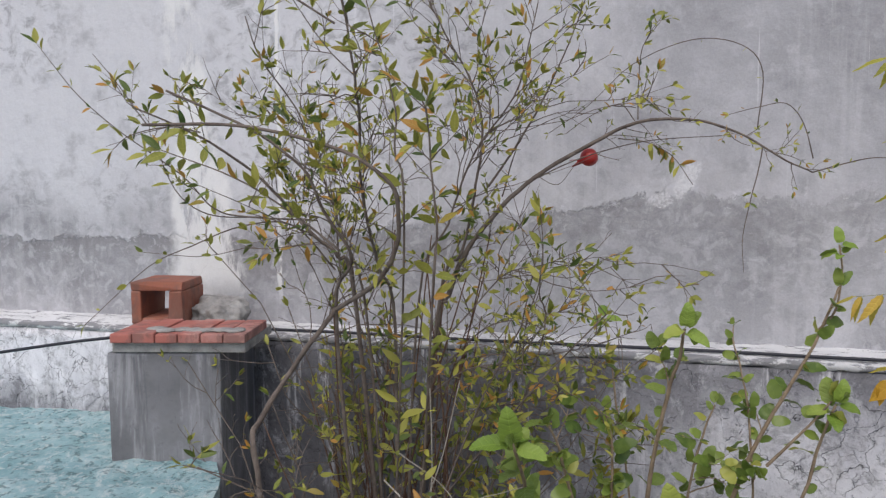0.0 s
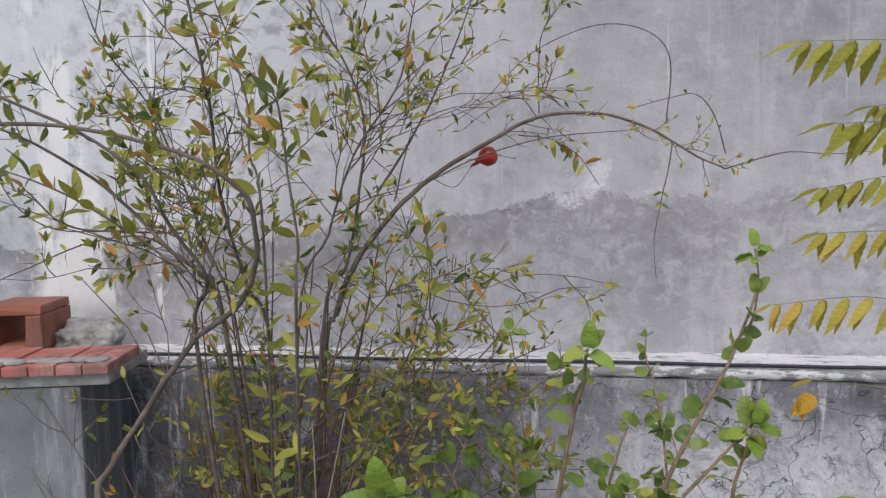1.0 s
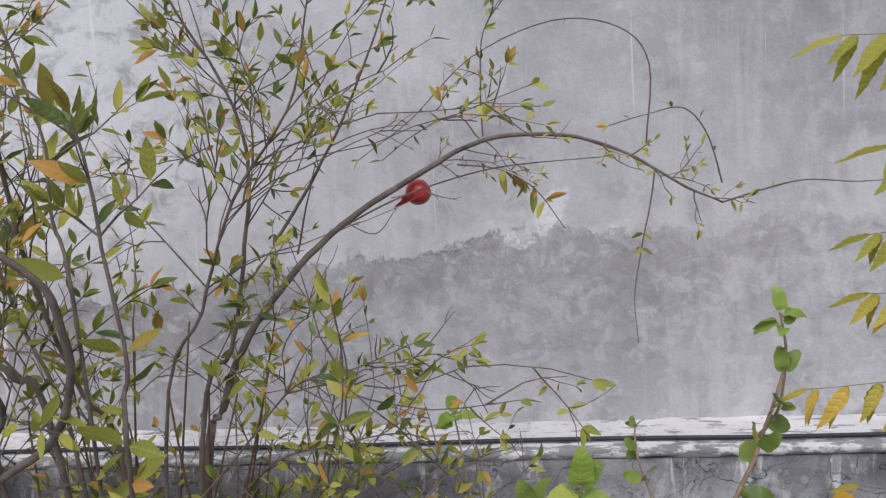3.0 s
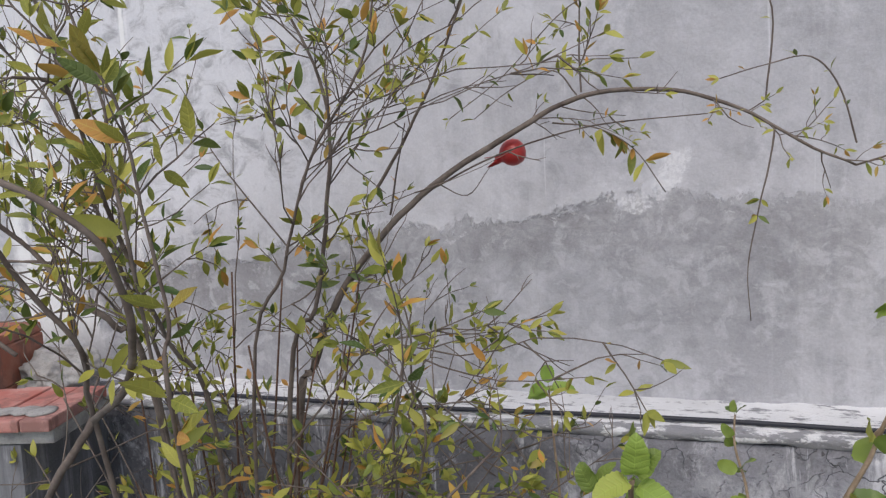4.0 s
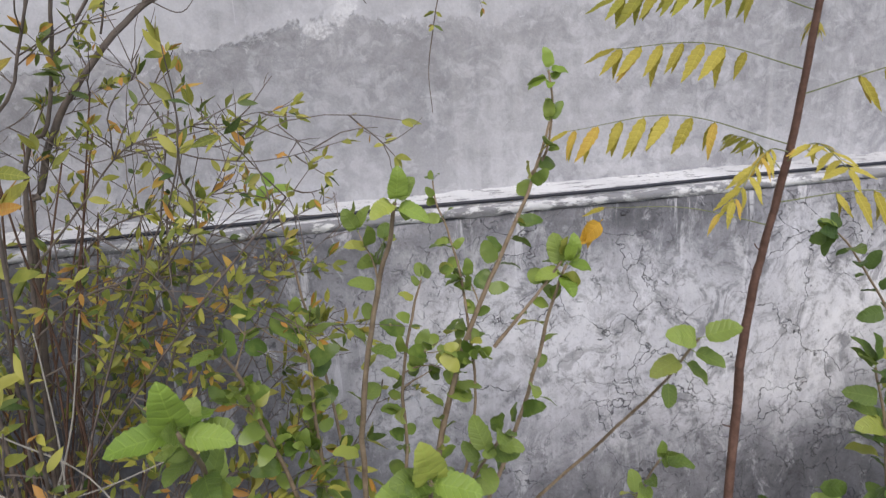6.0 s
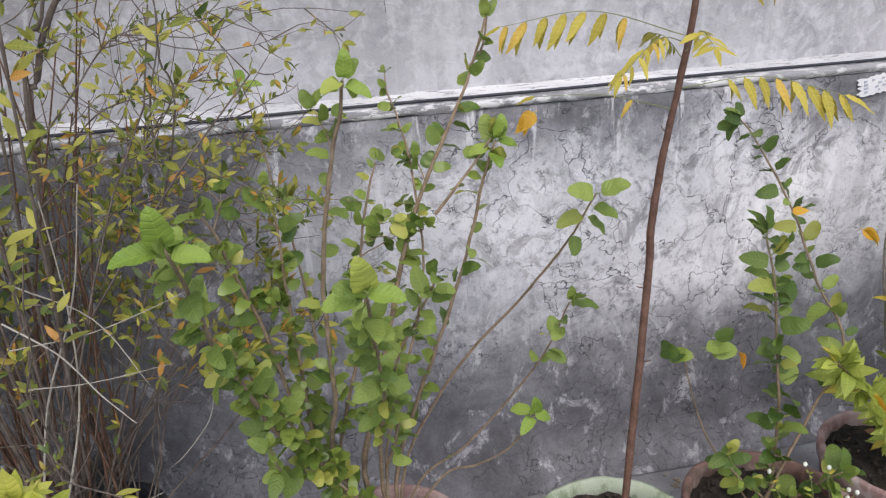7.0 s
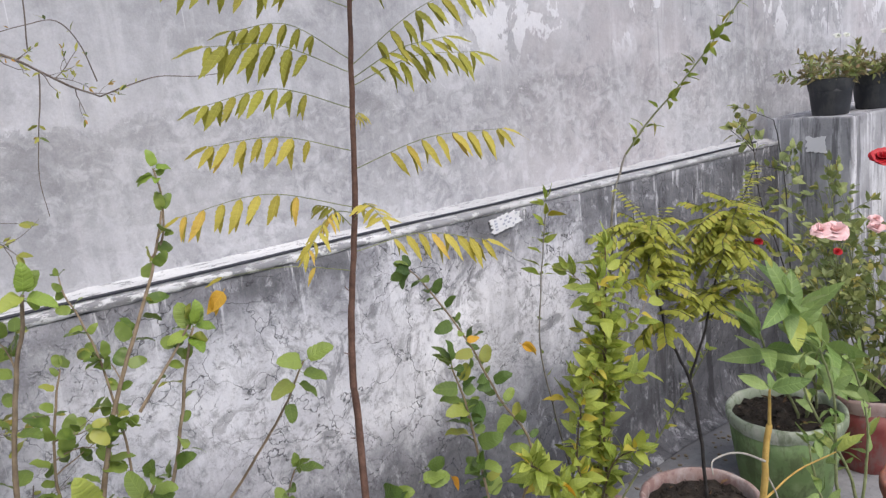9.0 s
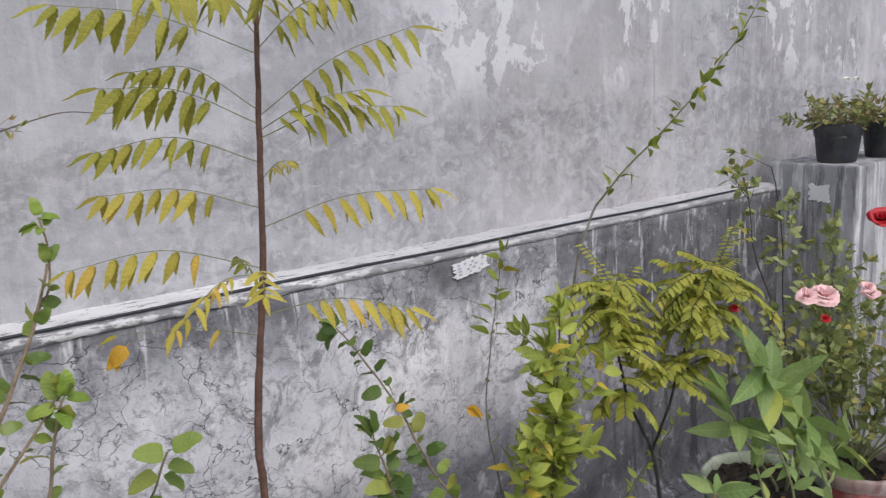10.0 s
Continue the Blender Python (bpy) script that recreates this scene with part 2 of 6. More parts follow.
def block_plaster(name, white, tone=1.0, stain=0.7):
    n = Nodes(name)
    base = n.noise(5, 8, 0.65)
    col = n.ramp(base, (0.3, (0.20 * tone, 0.20 * tone, 0.215 * tone)), (0.55, (0.36 * tone, 0.36 * tone, 0.38 * tone)), (0.75, (0.56 * tone, 0.56 * tone, 0.60 * tone)))
    wd = n.noise(9, 7, 0.68, n.scaled(2.2, 2.2, 0.22, 3.0), 0.3)
    col = n.mix(n.math("MULTIPLY", n.step(wd, 0.50, 0.62), white), col, (0.72, 0.72, 0.75))
    dk = n.noise(9, 7, 0.68, n.scaled(2.6, 2.6, 0.2, 9.0), 0.3)
    col = n.mix(n.math("MULTIPLY", n.step(dk, 0.53, 0.64), stain), col, (0.08, 0.08, 0.088))
    sp = n.noise(40, 7, 0.7)
    col = n.mix(n.math("MULTIPLY", n.step(sp, 0.55, 0.66), 0.4), col, (0.10, 0.10, 0.11))
    n.bump(n.math("ADD", base, n.noise(60, 5)), 0.5, 0.005)
    return n.done(col, 0.88)


def ledge_paint():
    n = Nodes("chipped_limewash")
    x, y, z = n.axes()
    chips = n.noise(26, 9, 0.7, n.scaled(0.6, 1.4, 1.4))
    big = n.noise(3.5, 5, 0.6)
    col = n.ramp(big, (0.3, (0.52, 0.52, 0.52)), (0.7, (0.80, 0.80, 0.80)))
    front = n.step(y, YL + 0.03, YL + 0.012)
    col = n.mix(n.step(n.math("ADD", chips, n.math("MULTIPLY", front, 0.10)), 0.54, 0.61), col, (0.25, 0.25, 0.26))
    col = n.mix(n.math("MULTIPLY", n.step(n.noise(60, 5), 0.58, 0.7), 0.5), col, (0.16, 0.155, 0.15))
    col = n.mix(n.math("MULTIPLY", n.step(x, 0.5, 2.2), 0.55), col, (0.36, 0.36, 0.37))
    n.bump(n.math("ADD", chips, n.noise(90, 4)), 0.6, 0.006)
    return n.done(col, 0.85)


def concrete(name, dark, light, scale=6.0, rough=0.85):
    n = Nodes(name)
    a = n.noise(scale, 8, 0.65)
    col = n.ramp(a, (0.3, dark), (0.7, light))
    sp = n.noise(scale * 9, 6, 0.7)
    col = n.mix(n.math("MULTIPLY", n.step(sp, 0.55, 0.68), 0.5), col, tuple(c * 0.45 for c in dark))
    n.bump(n.math("ADD", a, n.math("MULTIPLY", sp, 0.6)), 0.5, 0.006)
    return n.done(col, rough)


def turquoise_paint():
    n = Nodes("rough_turquoise_paint")
    a = n.noise(7, 9, 0.68)
    col = n.ramp(a, (0.3, (0.20, 0.38, 0.41)), (0.5, (0.34, 0.54, 0.57)), (0.7, (0.54, 0.69, 0.70)))
    worn = n.noise(30, 10, 0.82, None, 0.9)
    col = n.mix(n.math("MULTIPLY", n.step(worn, 0.51, 0.58), 0.7), col, (0.70, 0.76, 0.74))
    pit = n.noise(48, 7, 0.7, n.scaled(1, 1, 1, 5.0))
    col = n.mix(n.math("MULTIPLY", n.step(pit, 0.53, 0.61), 0.75), col, (0.10, 0.18, 0.19))
    n.bump(n.math("ADD", worn, n.math("MULTIPLY", pit, -0.8)), 0.8, 0.012)
    return n.done(col, 0.8)


def clay(name, base, worn, dirt, rough=0.75):
    n = Nodes(name)
    a = n.noise(9, 7, 0.65)
    col = n.mix(n.step(a, 0.42, 0.68), base, worn)
    d = n.noise(20, 8, 0.7, n.scaled(1, 1, 0.5, 3.0))
    col = n.mix(n.math("MULTIPLY", n.step(d, 0.46, 0.60), 0.7), col, dirt)
    n.bump(n.math("ADD", a, n.math("MULTIPLY", d, 0.5)), 0.35, 0.003)
    return n.done(col, rough)


def soil_mat():
    n = Nodes("damp_soil")
    a = n.noise(40, 8, 0.7)
    col = n.ramp(a, (0.3, (0.012, 0.009, 0.007)), (0.55, (0.040, 0.030, 0.022)), (0.75, (0.10, 0.078, 0.06)))
    n.bump(n.math("ADD", a, n.noise(120, 5)), 0.9, 0.012)
    return n.done(col, 0.92)


def bark(name, dark, light, scale=30.0):
    n = Nodes(name)
    a = n.noise(scale, 7, 0.65)
    f = n.noise(scale * 4, 4, 0.6)
    col = n.ramp(a, (0.3, dark), (0.7, light))
    n.bump(n.math("ADD", a, n.math("MULTIPLY", f, 0.5)), 0.7, 0.003)
    return n.done(col, 0.8)


def leaf_mat(name, dark, light, tint, share=0.25, rough=0.45):
    """Leaf colour that varies from leaf to leaf and within the blade; a part of the leaves carries the tint."""
    n = Nodes(name)
    info = n.t.nodes.new("ShaderNodeObjectInfo").outputs["Random"]
    isl = n.t.nodes.new("ShaderNodeNewGeometry").outputs["Random Per Island"]
    r = n.math("FRACT", n.math("ADD", n.math("MULTIPLY", info, 7.31), isl))
    r2 = n.math("FRACT", n.math("MULTIPLY", r, 13.7))
    col = n.mix(r, dark, light)
    blot = n.noise(70, 5, 0.6)
    col = n.mix(n.math("MULTIPLY", n.step(blot, 0.45, 0.7), 0.35), col, light)
    col = n.mix(n.math("MULTIPLY", n.step(r2, 1.0 - share, 1.0 - share * 0.45), 0.85), col, tint)
    x, y, z = n.axes()
    ax = n.math("ABSOLUTE", x)
    rib = n.math("PINGPONG", n.math("SUBTRACT", n.math("MULTIPLY", y, 7.0), n.math("MULTIPLY", ax, 5.0)), 0.5)
    vein = n.math("MAXIMUM", n.step(rib, 0.07, 0.02), n.step(ax, 0.016, 0.006))
    col = n.mix(n.math("MULTIPLY", vein, 0.25), col, tuple(min(1.0, c * 1.5) for c in light))
    n.bump(n.math("ADD", n.math("MULTIPLY", n.noise(160, 3), 0.3), n.math("MULTIPLY", n.step(rib, 0.25, 0.0), -0.5)), 0.3, 0.008)
    n.done(col, rough, Specular_IOR_Level=0.4)
    tr = n.put("BsdfTranslucent", Color=n.mix(0.5, col, light))
    ms = n.put("MixShader", Fac=0.25)
    n.t.links.new(n.bsdf.outputs[0], ms.inputs[1])
    n.t.links.new(tr.outputs[0], ms.inputs[2])
    n.t.links.new(ms.outputs[0], n.t.nodes["Material Output"].inputs[0])
    return n.mat


def plain(name, colour, rough=0.6, vary=0.3, scale=40.0):
    n = Nodes(name)
    a = n.noise(scale, 5, 0.6)
    n.bump(a, 0.3, 0.002)
    return n.done(n.mix(n.math("MULTIPLY", a, vary), colour, tuple(c * 0.4 for c in colour)), rough)


PLASTER, MOULD, BLOCK, LIMEWASH = upper_plaster(), lower_plaster(), block_plaster("streaked_plaster", 0.7), ledge_paint()
PILLAR = block_plaster("stained_pillar_plaster", 0.26, 0.56, 0.35)
FLOOR = concrete("grey_cement_floor", (0.17, 0.17, 0.18), (0.35, 0.35, 0.36))
RENDER = concrete("grey_cement_render", (0.13, 0.13, 0.14), (0.36, 0.36, 0.38), 4.0)
TURQ = turquoise_paint()
BRICK = clay("red_brick", (0.42, 0.14, 0.11), (0.50, 0.27, 0.235), (0.20, 0.10, 0.085))
MORTAR = concrete("old_mortar", (0.20, 0.19, 0.18), (0.46, 0.45, 0.43), 20.0)
RED_PLASTIC = clay("faded_red_plastic", (0.22, 0.045, 0.042), (0.30, 0.10, 0.09), (0.20, 0.13, 0.12), 0.6)
PALE_RED = clay("dusty_red_plastic", (0.24, 0.085, 0.08), (0.34, 0.19, 0.18), (0.20, 0.14, 0.13), 0.65)
DUST_RIM = clay("dusty_pot_rim", (0.34, 0.24, 0.22), (0.50, 0.44, 0.42), (0.20, 0.10, 0.09))
TERRACOTTA = clay("terracotta", (0.29, 0.10, 0.06), (0.36, 0.17, 0.12), (0.17, 0.09, 0.07))
MOSSY = clay("mossy_green_paint", (0.34, 0.39, 0.29), (0.50, 0.52, 0.44), (0.13, 0.17, 0.09))
GREEN_POT = clay("green_paint", (0.15, 0.24, 0.09), (0.24, 0.33, 0.16), (0.09, 0.12, 0.05))
DARK_CLAY = clay("stained_clay", (0.19, 0.11, 0.09), (0.38, 0.31, 0.27), (0.08, 0.055, 0.045))
BLACK_PLASTIC = clay("black_nursery_plastic", (0.018, 0.02, 0.025), (0.035, 0.038, 0.045), (0.05, 0.05, 0.05), 0.55)
SOIL = soil_mat()
CABLE_MAT = plain("black_cable_sheath", (0.018, 0.02, 0.03), 0.5)
LABEL_MAT = plain("torn_white_paper", (0.78, 0.78, 0.80), 0.8, 0.25, 18.0)
INK = plain("blue_grey_ink", (0.45, 0.47, 0.55), 0.8)


# ---- mesh helpers ----
def mesh_of(name, bm, material):
    me = bpy.data.meshes.new(name)
    bm.to_mesh(me)
    bm.free()
    me.materials.append(material)
    return me


def thing(name, label, category, group="", kind="", at=(0, 0, 0)):
    ob = new(name)
    ob.empty_display_size = 0.05
    ob.location = at
    return tagged(ob, label, category, group, kind)


def part(name, bm, material, parent=None, label="", smooth=True):
    me = mesh_of(name, bm, material)
    if smooth:
        for p in me.polygons:
            p.use_smooth = True
    ob = new(name, me)
    ob.parent = parent
    return tagged(ob, label)


def box(bm, x0, x1, y0, y1, z0, z1, bevel=0.0):
    r = bmesh.ops.create_cube(bm, size=1, matrix=Matrix.LocRotScale(((x0 + x1) / 2, (y0 + y1) / 2, (z0 + z1) / 2), None, (x1 - x0, y1 - y0, z1 - z0)))
    if bevel:
        edges = {e for v in r["verts"] for e in v.link_edges}
        bmesh.ops.bevel(bm, geom=list(edges), offset=bevel, segments=2, affect="EDGES", profile=0.6)
    return bm


def lathe(bm, profile, seg=40, wob=0.0, flute=0.0, flute_z=(0, 0)):
    rings = []
    for r, z in profile:
        ring = []
        for i in range(seg):
            a = 2 * math.pi * i / seg
            rr = r * (1 + wob * math.sin(2 * a + 1) * 0.5)
            if flute and flute_z[0] < z < flute_z[1]:
                rr *= 1 + flute * (1 if (i // 2) % 2 else -1)
            ring.append(bm.verts.new((rr * math.cos(a), rr * math.sin(a), z)))
        rings.append(ring)
    for a, b in zip(rings, rings[1:]):
        for i in range(seg):
            bm.faces.new((a[i], a[(i + 1) % seg], b[(i + 1) % seg], b[i]))
    return rings


def rough_sheet(bm, nx, ny, place, amp, scale):
    """A grid over the unit square, laid out by place(u, v) and roughened along z."""
    g = [[None] * (ny + 1) for _ in range(nx + 1)]
    for i in range(nx + 1):
        for j in range(ny + 1):
            p = Vector(place(i / nx, j / ny))
            p += Vector((0, 0, amp * noise.noise(p * scale)))
            g[i][j] = bm.verts.new(p)
    for i in range(nx):
        for j in range(ny):
            bm.faces.new((g[i][j], g[i + 1][j], g[i + 1][j + 1], g[i][j + 1]))
    return g


# ---- the structure ----
bm = bmesh.new()
rough_sheet(bm, 60, 60, lambda u, v: ((u - 0.5) * 24 if 0 < u < 1 else (u - 0.5) * 8000, -12 + 24 * v if 0 < v < 1 else (v - 0.5) * 8000, 0.0), 0.003, 3.0)
tagged(part("ground", bm, FLOOR), "grey cement yard floor, worn and dusty", "floor", kind="structure")
bm = bmesh.new()
box(bm, -7, 9, YU, YU + 0.24, 0, 3.4)
tagged(part("wall_north", bm, PLASTER, smooth=False), "tall grey plastered wall with damp stains and rain streaks", "wall", kind="structure")

# low plinth wall, slightly uneven face, with a rounded cement fillet along its foot
bm = bmesh.new()
prof = [(YL - 0.09, 0.004), (YL - 0.055, 0.022), (YL - 0.022, 0.05), (YL - 0.006, 0.09)] + [(YL, 0.14 + 0.11 * k) for k in range(9)] + [(YL, ZL - 0.022), (YU - 0.003, ZL - 0.022)]
rows = []
for i in range(261):
    x = -6.5 + 15.0 * i / 260
    row = []
    for y, z in prof:
        d = 0.006 * noise.noise((x * 2.1, z * 2.1, 0)) + 0.003 * noise.noise((x * 9, z * 9, 4)) if y < YU - 0.01 else 0
        foot = 0.02 * noise.noise((x * 3, 1, 7)) if z < 0.06 else 0
        row.append(bm.verts.new((x, y + d + foot, z)))
    rows.append(row)
for a, b in zip(rows, rows[1:]):
    for j in range(len(prof) - 1):
        bm.faces.new((a[j], b[j], b[j + 1], a[j + 1]))
tagged(part("wall_plinth", bm, MOULD), "low grey plinth wall with white lime bloom, mould and cracks", "wall", kind="structure")

# ledge cap: painted strip with a ragged nosing and a thin upper strip against the wall
def ledge_cap(x0, x1, n):
    bm = bmesh.new()
    rows = []
    for i in range(n + 1):
        x = x0 + (x1 - x0) * i / n
        j = lambda k, a: a * noise.noise((x * 11, k * 3.1, 0)) + a * 0.6 * noise.noise((x * 37, k * 5.3, 2))
        sec = [(YL + 0.001, ZL - 0.020 + j(1, 0.004)), (YL - 0.004 + j(2, 0.003), ZL - 0.014 + j(3, 0.003)), (YL - 0.004 + j(2, 0.003), ZL - 0.006 + j(4, 0.002)),
               (YL + 0.003 + j(5, 0.004), ZL - 0.001 + j(6, 0.002)), (YL + 0.040, ZL + j(7, 0.002)), (YL + 0.046 + j(8, 0.004), ZL + 0.004 + j(9, 0.002)),
               (YU - 0.012, ZL + 0.002 + j(10, 0.002)), (YU + 0.004, ZL + 0.006 + j(11, 0.006))]
        rows.append([bm.verts.new((x, y, z)) for y, z in sec])
    for a, b in zip(rows, rows[1:]):
        for k in range(len(a) - 1):
            bm.faces.new((a[k], b[k], b[k + 1], a[k + 1]))
    return bm


tagged(part("trim", ledge_cap(-6.5, 3.22, 900), LIMEWASH), "white limewashed ledge, chipped along its edge", "ledge", kind="structure")


def pillar(name, x0, x1, y0, z1, label, material, turn=0.0):
    bm = bmesh.new()
    box(bm, x0, x1, y0, YL + 0.05, 0, z1, 0.008)
    bmesh.ops.rotate(bm, cent=(x0, y0, 0), matrix=Matrix.Rotation(radians(turn), 3, "Z"), verts=bm.verts[:])
    bmesh.ops.subdivide_edges(bm, edges=bm.edges[:], cuts=4, use_grid_fill=True)
    for v in bm.verts:
        v.co += Vector((0.004 * noise.noise(v.co * 5), 0.004 * noise.noise(v.co * 5 + Vector((9, 0, 0))), 0))
    return tagged(part(name, bm, material, smooth=False), label, "pillar", kind="structure")


pillar("wall_pillar_1", -1.088, -0.808, 1.615, ZL + 0.005, "grey plastered pillar with damp streaks beside the plinth wall", PILLAR, 14.0)
pillar("wall_pillar_2", 3.22, 3.72, 1.66, 1.16, "streaked grey plastered block carrying flower pots", BLOCK)
pillar("wall_pillar_3", 3.724, 5.4, 1.50, 1.155, "pale streaked plastered block carrying flower pots", BLOCK)

# rough turquoise tank top in the corner by the pillar
tank = thing("tank", "rough turquoise painted concrete tank, worn and pitted", "tank", at=(-2.0, 1.4, 0))


def tank_top(u, v):
    y = 0.75 + (YL + 0.01 - 0.75) * v
    right = min(-0.78 + 0.55 * (1.60 - y), -0.70) + 0.008 * math.sin(v * 31)
    x = -3.2 + (right + 3.2) * u
    return (x + 2.0, y - 1.4, 0.80 + 0.01 * v - 0.03 * max(0, -1.3 - x))


bm = bmesh.new()
g = rough_sheet(bm, 130, 70, tank_top, 0.010, 15.0)
for v in bm.verts:
    v.co.z += 0.006 * noise.noise(v.co * 55)
front_edge = [g[i][0].co.copy() for i in range(131)]
side_edge = [g[130][j].co.copy() for j in range(71)]
part("top", bm, TURQ, tank)
for name, line, inset in (("front_face", front_edge, Vector((0, 0.012, 0))), ("side_face", side_edge, Vector((-0.015, 0, 0)))):
    bm = bmesh.new()
    a = [bm.verts.new(p) for p in line]
    b = [bm.verts.new((p.x + inset.x, p.y + inset.y, 0)) for p in line]
    for k in range(len(line) - 1):
        bm.faces.new((b[k], b[k + 1], a[k + 1], a[k]))
    part(name, bm, TURQ, tank)

# black cable along the ledge
def smooth_path(pts, n=6):
    pts = [Vector(p) for p in pts]
    if len(pts) < 3:
        return [pts[0].lerp(pts[-1], i / n) for i in range(n + 1)]
    q = [2 * pts[0] - pts[1]] + pts + [2 * pts[-1] - pts[-2]]
    out = []
    for a, b, c, d in zip(q, q[1:], q[2:], q[3:]):
        for i in range(n):
            t = i / n
            out.append(0.5 * ((2 * b) + (c - a) * t + (2 * a - 5 * b + 4 * c - d) * t * t + (3 * b - a - 3 * c + d) * t ** 3))
    return out + [pts[-1]]


def tube(bm, pts, r0, r1, sides=6, knots=0.0):
    n, last = len(pts), None
    up = Vector((0.3, 0.5, 0.8))
    for i, p in enumerate(pts):
        d = (pts[min(i + 1, n - 1)] - pts[max(i - 1, 0)]).normalized()
        a = d.cross(up)
        a = a.normalized() if a.length > 1e-4 else Vector((1, 0, 0))
        b = d.cross(a)
        r = r0 + (r1 - r0) * i / (n - 1)
        r *= 1 + knots * noise.noise(p * 60)
        ring = [bm.verts.new(p + (a * math.cos(2 * math.pi * k / sides) + b * math.sin(2 * math.pi * k / sides)) * r) for k in range(sides)]
        if last:
            for k in range(sides):
                bm.faces.new((last[k], last[(k + 1) % sides], ring[(k + 1) % sides], ring[k]))
        last = ring
    bm.faces.new(last)


bm = bmesh.new()
pts = [(-3.5, 0.9, 0.66), (-2.2, 1.52, 0.92), (-1.35, 1.66, 1.065), (-1.14, 1.76, 1.088), (-1.19, 1.90, 1.085), (-1.10, 1.985, 1.080)]
pts += [(-0.90 + 0.25 * k, YL + 0.026 + 0.006 * math.sin(k * 1.7), ZL + 0.006) for k in range(17)]
tube(bm, smooth_path(pts, 6), 0.0042, 0.0042, 8)
tagged(part("cable", bm, CABLE_MAT), "black electric cable lying along the white ledge", "cable")


# ---- pots ----
def pot(name, x, y, r, h, body_mat, rim_mat, label, flute=0.0, base=0.72, rim=0.016, soil_drop=0.035, seg=48, z=0.0, soil=None):
    ob = thing(name, label, "flower pot", "pots along the wall", at=(x, y, z))
    bm = bmesh.new()
    prof = [(0.001, 0.0), (r * base * 0.96, 0.0), (r * base, 0.006), (r * (base + 0.3 * (1 - base)), h * 0.3), (r * (base + 0.62 * (1 - base)), h * 0.62), (r * 0.955, h - 0.045),
            (r * 0.955 - 0.012, h - 0.045), (r * 0.93 - 0.012, h * 0.6), (r * base - 0.012, 0.02), (0.001, 0.02)]
    lathe(bm, prof, seg, 0.004, flute, (0.02, h * 0.7))
    part("pot_body", bm, body_mat, ob)
    bm = bmesh.new()
    lathe(bm, [(r * 0.957, h - 0.05), (r * 0.985, h - 0.036), (r, h - 0.030), (r * 1.004, h - 0.010), (r * 0.995, h - 0.003), (r - rim * 0.5, h), (r - rim, h - 0.004), (r - rim - 0.002, h - 0.03), (r - rim - 0.004, h - 0.06)], seg, 0.004)
    for v in bm.verts:
        v.co += Vector((1, 1, 0.7)) * 0.0035 * noise.noise(v.co * 22 + Vector((x * 9, y * 9, 0))) + Vector((0, 0, 0.0015 * noise.noise(v.co * 90)))
    part("pot_rim", bm, rim_mat, ob)
    bm = bmesh.new()
    rings = []
    rs = r - rim - 0.003
    c = bm.verts.new((0, 0, h - soil_drop + 0.004))
    for k in range(1, 9):
        rr = rs * k / 8
        rings.append([bm.verts.new((rr * math.cos(a), rr * math.sin(a), h - soil_drop + 0.022 * noise.noise((x * 5 + rr * math.cos(a) * 30, y * 5 + rr * math.sin(a) * 30, 0)) + 0.006 * noise.noise((rr * math.cos(a) * 90, rr * math.sin(a) * 90, x)))) for a in [2 * math.pi * i / 40 for i in range(40)]])
    for i in range(40):
        bm.faces.new((c, rings[0][i], rings[0][(i + 1) % 40]))
        for a, b in zip(rings, rings[1:]):
            bm.faces.new((a[i], b[i], b[(i + 1) % 40], a[(i + 1) % 40]))
    part("soil", bm, soil or SOIL, ob)
    # clods and fallen bits on the soil
    bm = bmesh.new()
    rnd = random.Random(int(x * 1000 + y * 77))
    for _ in range(130):
        a, q = rnd.uniform(0, 6.28), rs * 0.93 * math.sqrt(rnd.random())
        bmesh.ops.create_icosphere(bm, subdivisions=1, radius=rnd.uniform(0.002, 0.009), matrix=pose(q * math.cos(a), q * math.sin(a), h - soil_drop + 0.006, rnd.uniform(0, 90), 0, rnd.uniform(0, 180)) @ Matrix.Diagonal((1.3, 0.8, 0.6, 1)))
    tagged(part("soil_crumb", bm, soil or SOIL, ob, smooth=False), kind="stuff")
    for _ in range(9):
        a, q = rnd.uniform(0, 6.28), rs * 0.9 * math.sqrt(rnd.random())
        lf = new("dry_leaf", rnd.choice(DEAD))
        lf.parent = ob
        k = rnd.uniform(0.018, 0.036)
        lf.matrix_local = pose(q * math.cos(a), q * math.sin(a), h - soil_drop + 0.012, rnd.uniform(-15, 15), rnd.uniform(-20, 20), rnd.uniform(0, 360)) @ Matrix.Diagonal((k, k, k, 1))
    return ob


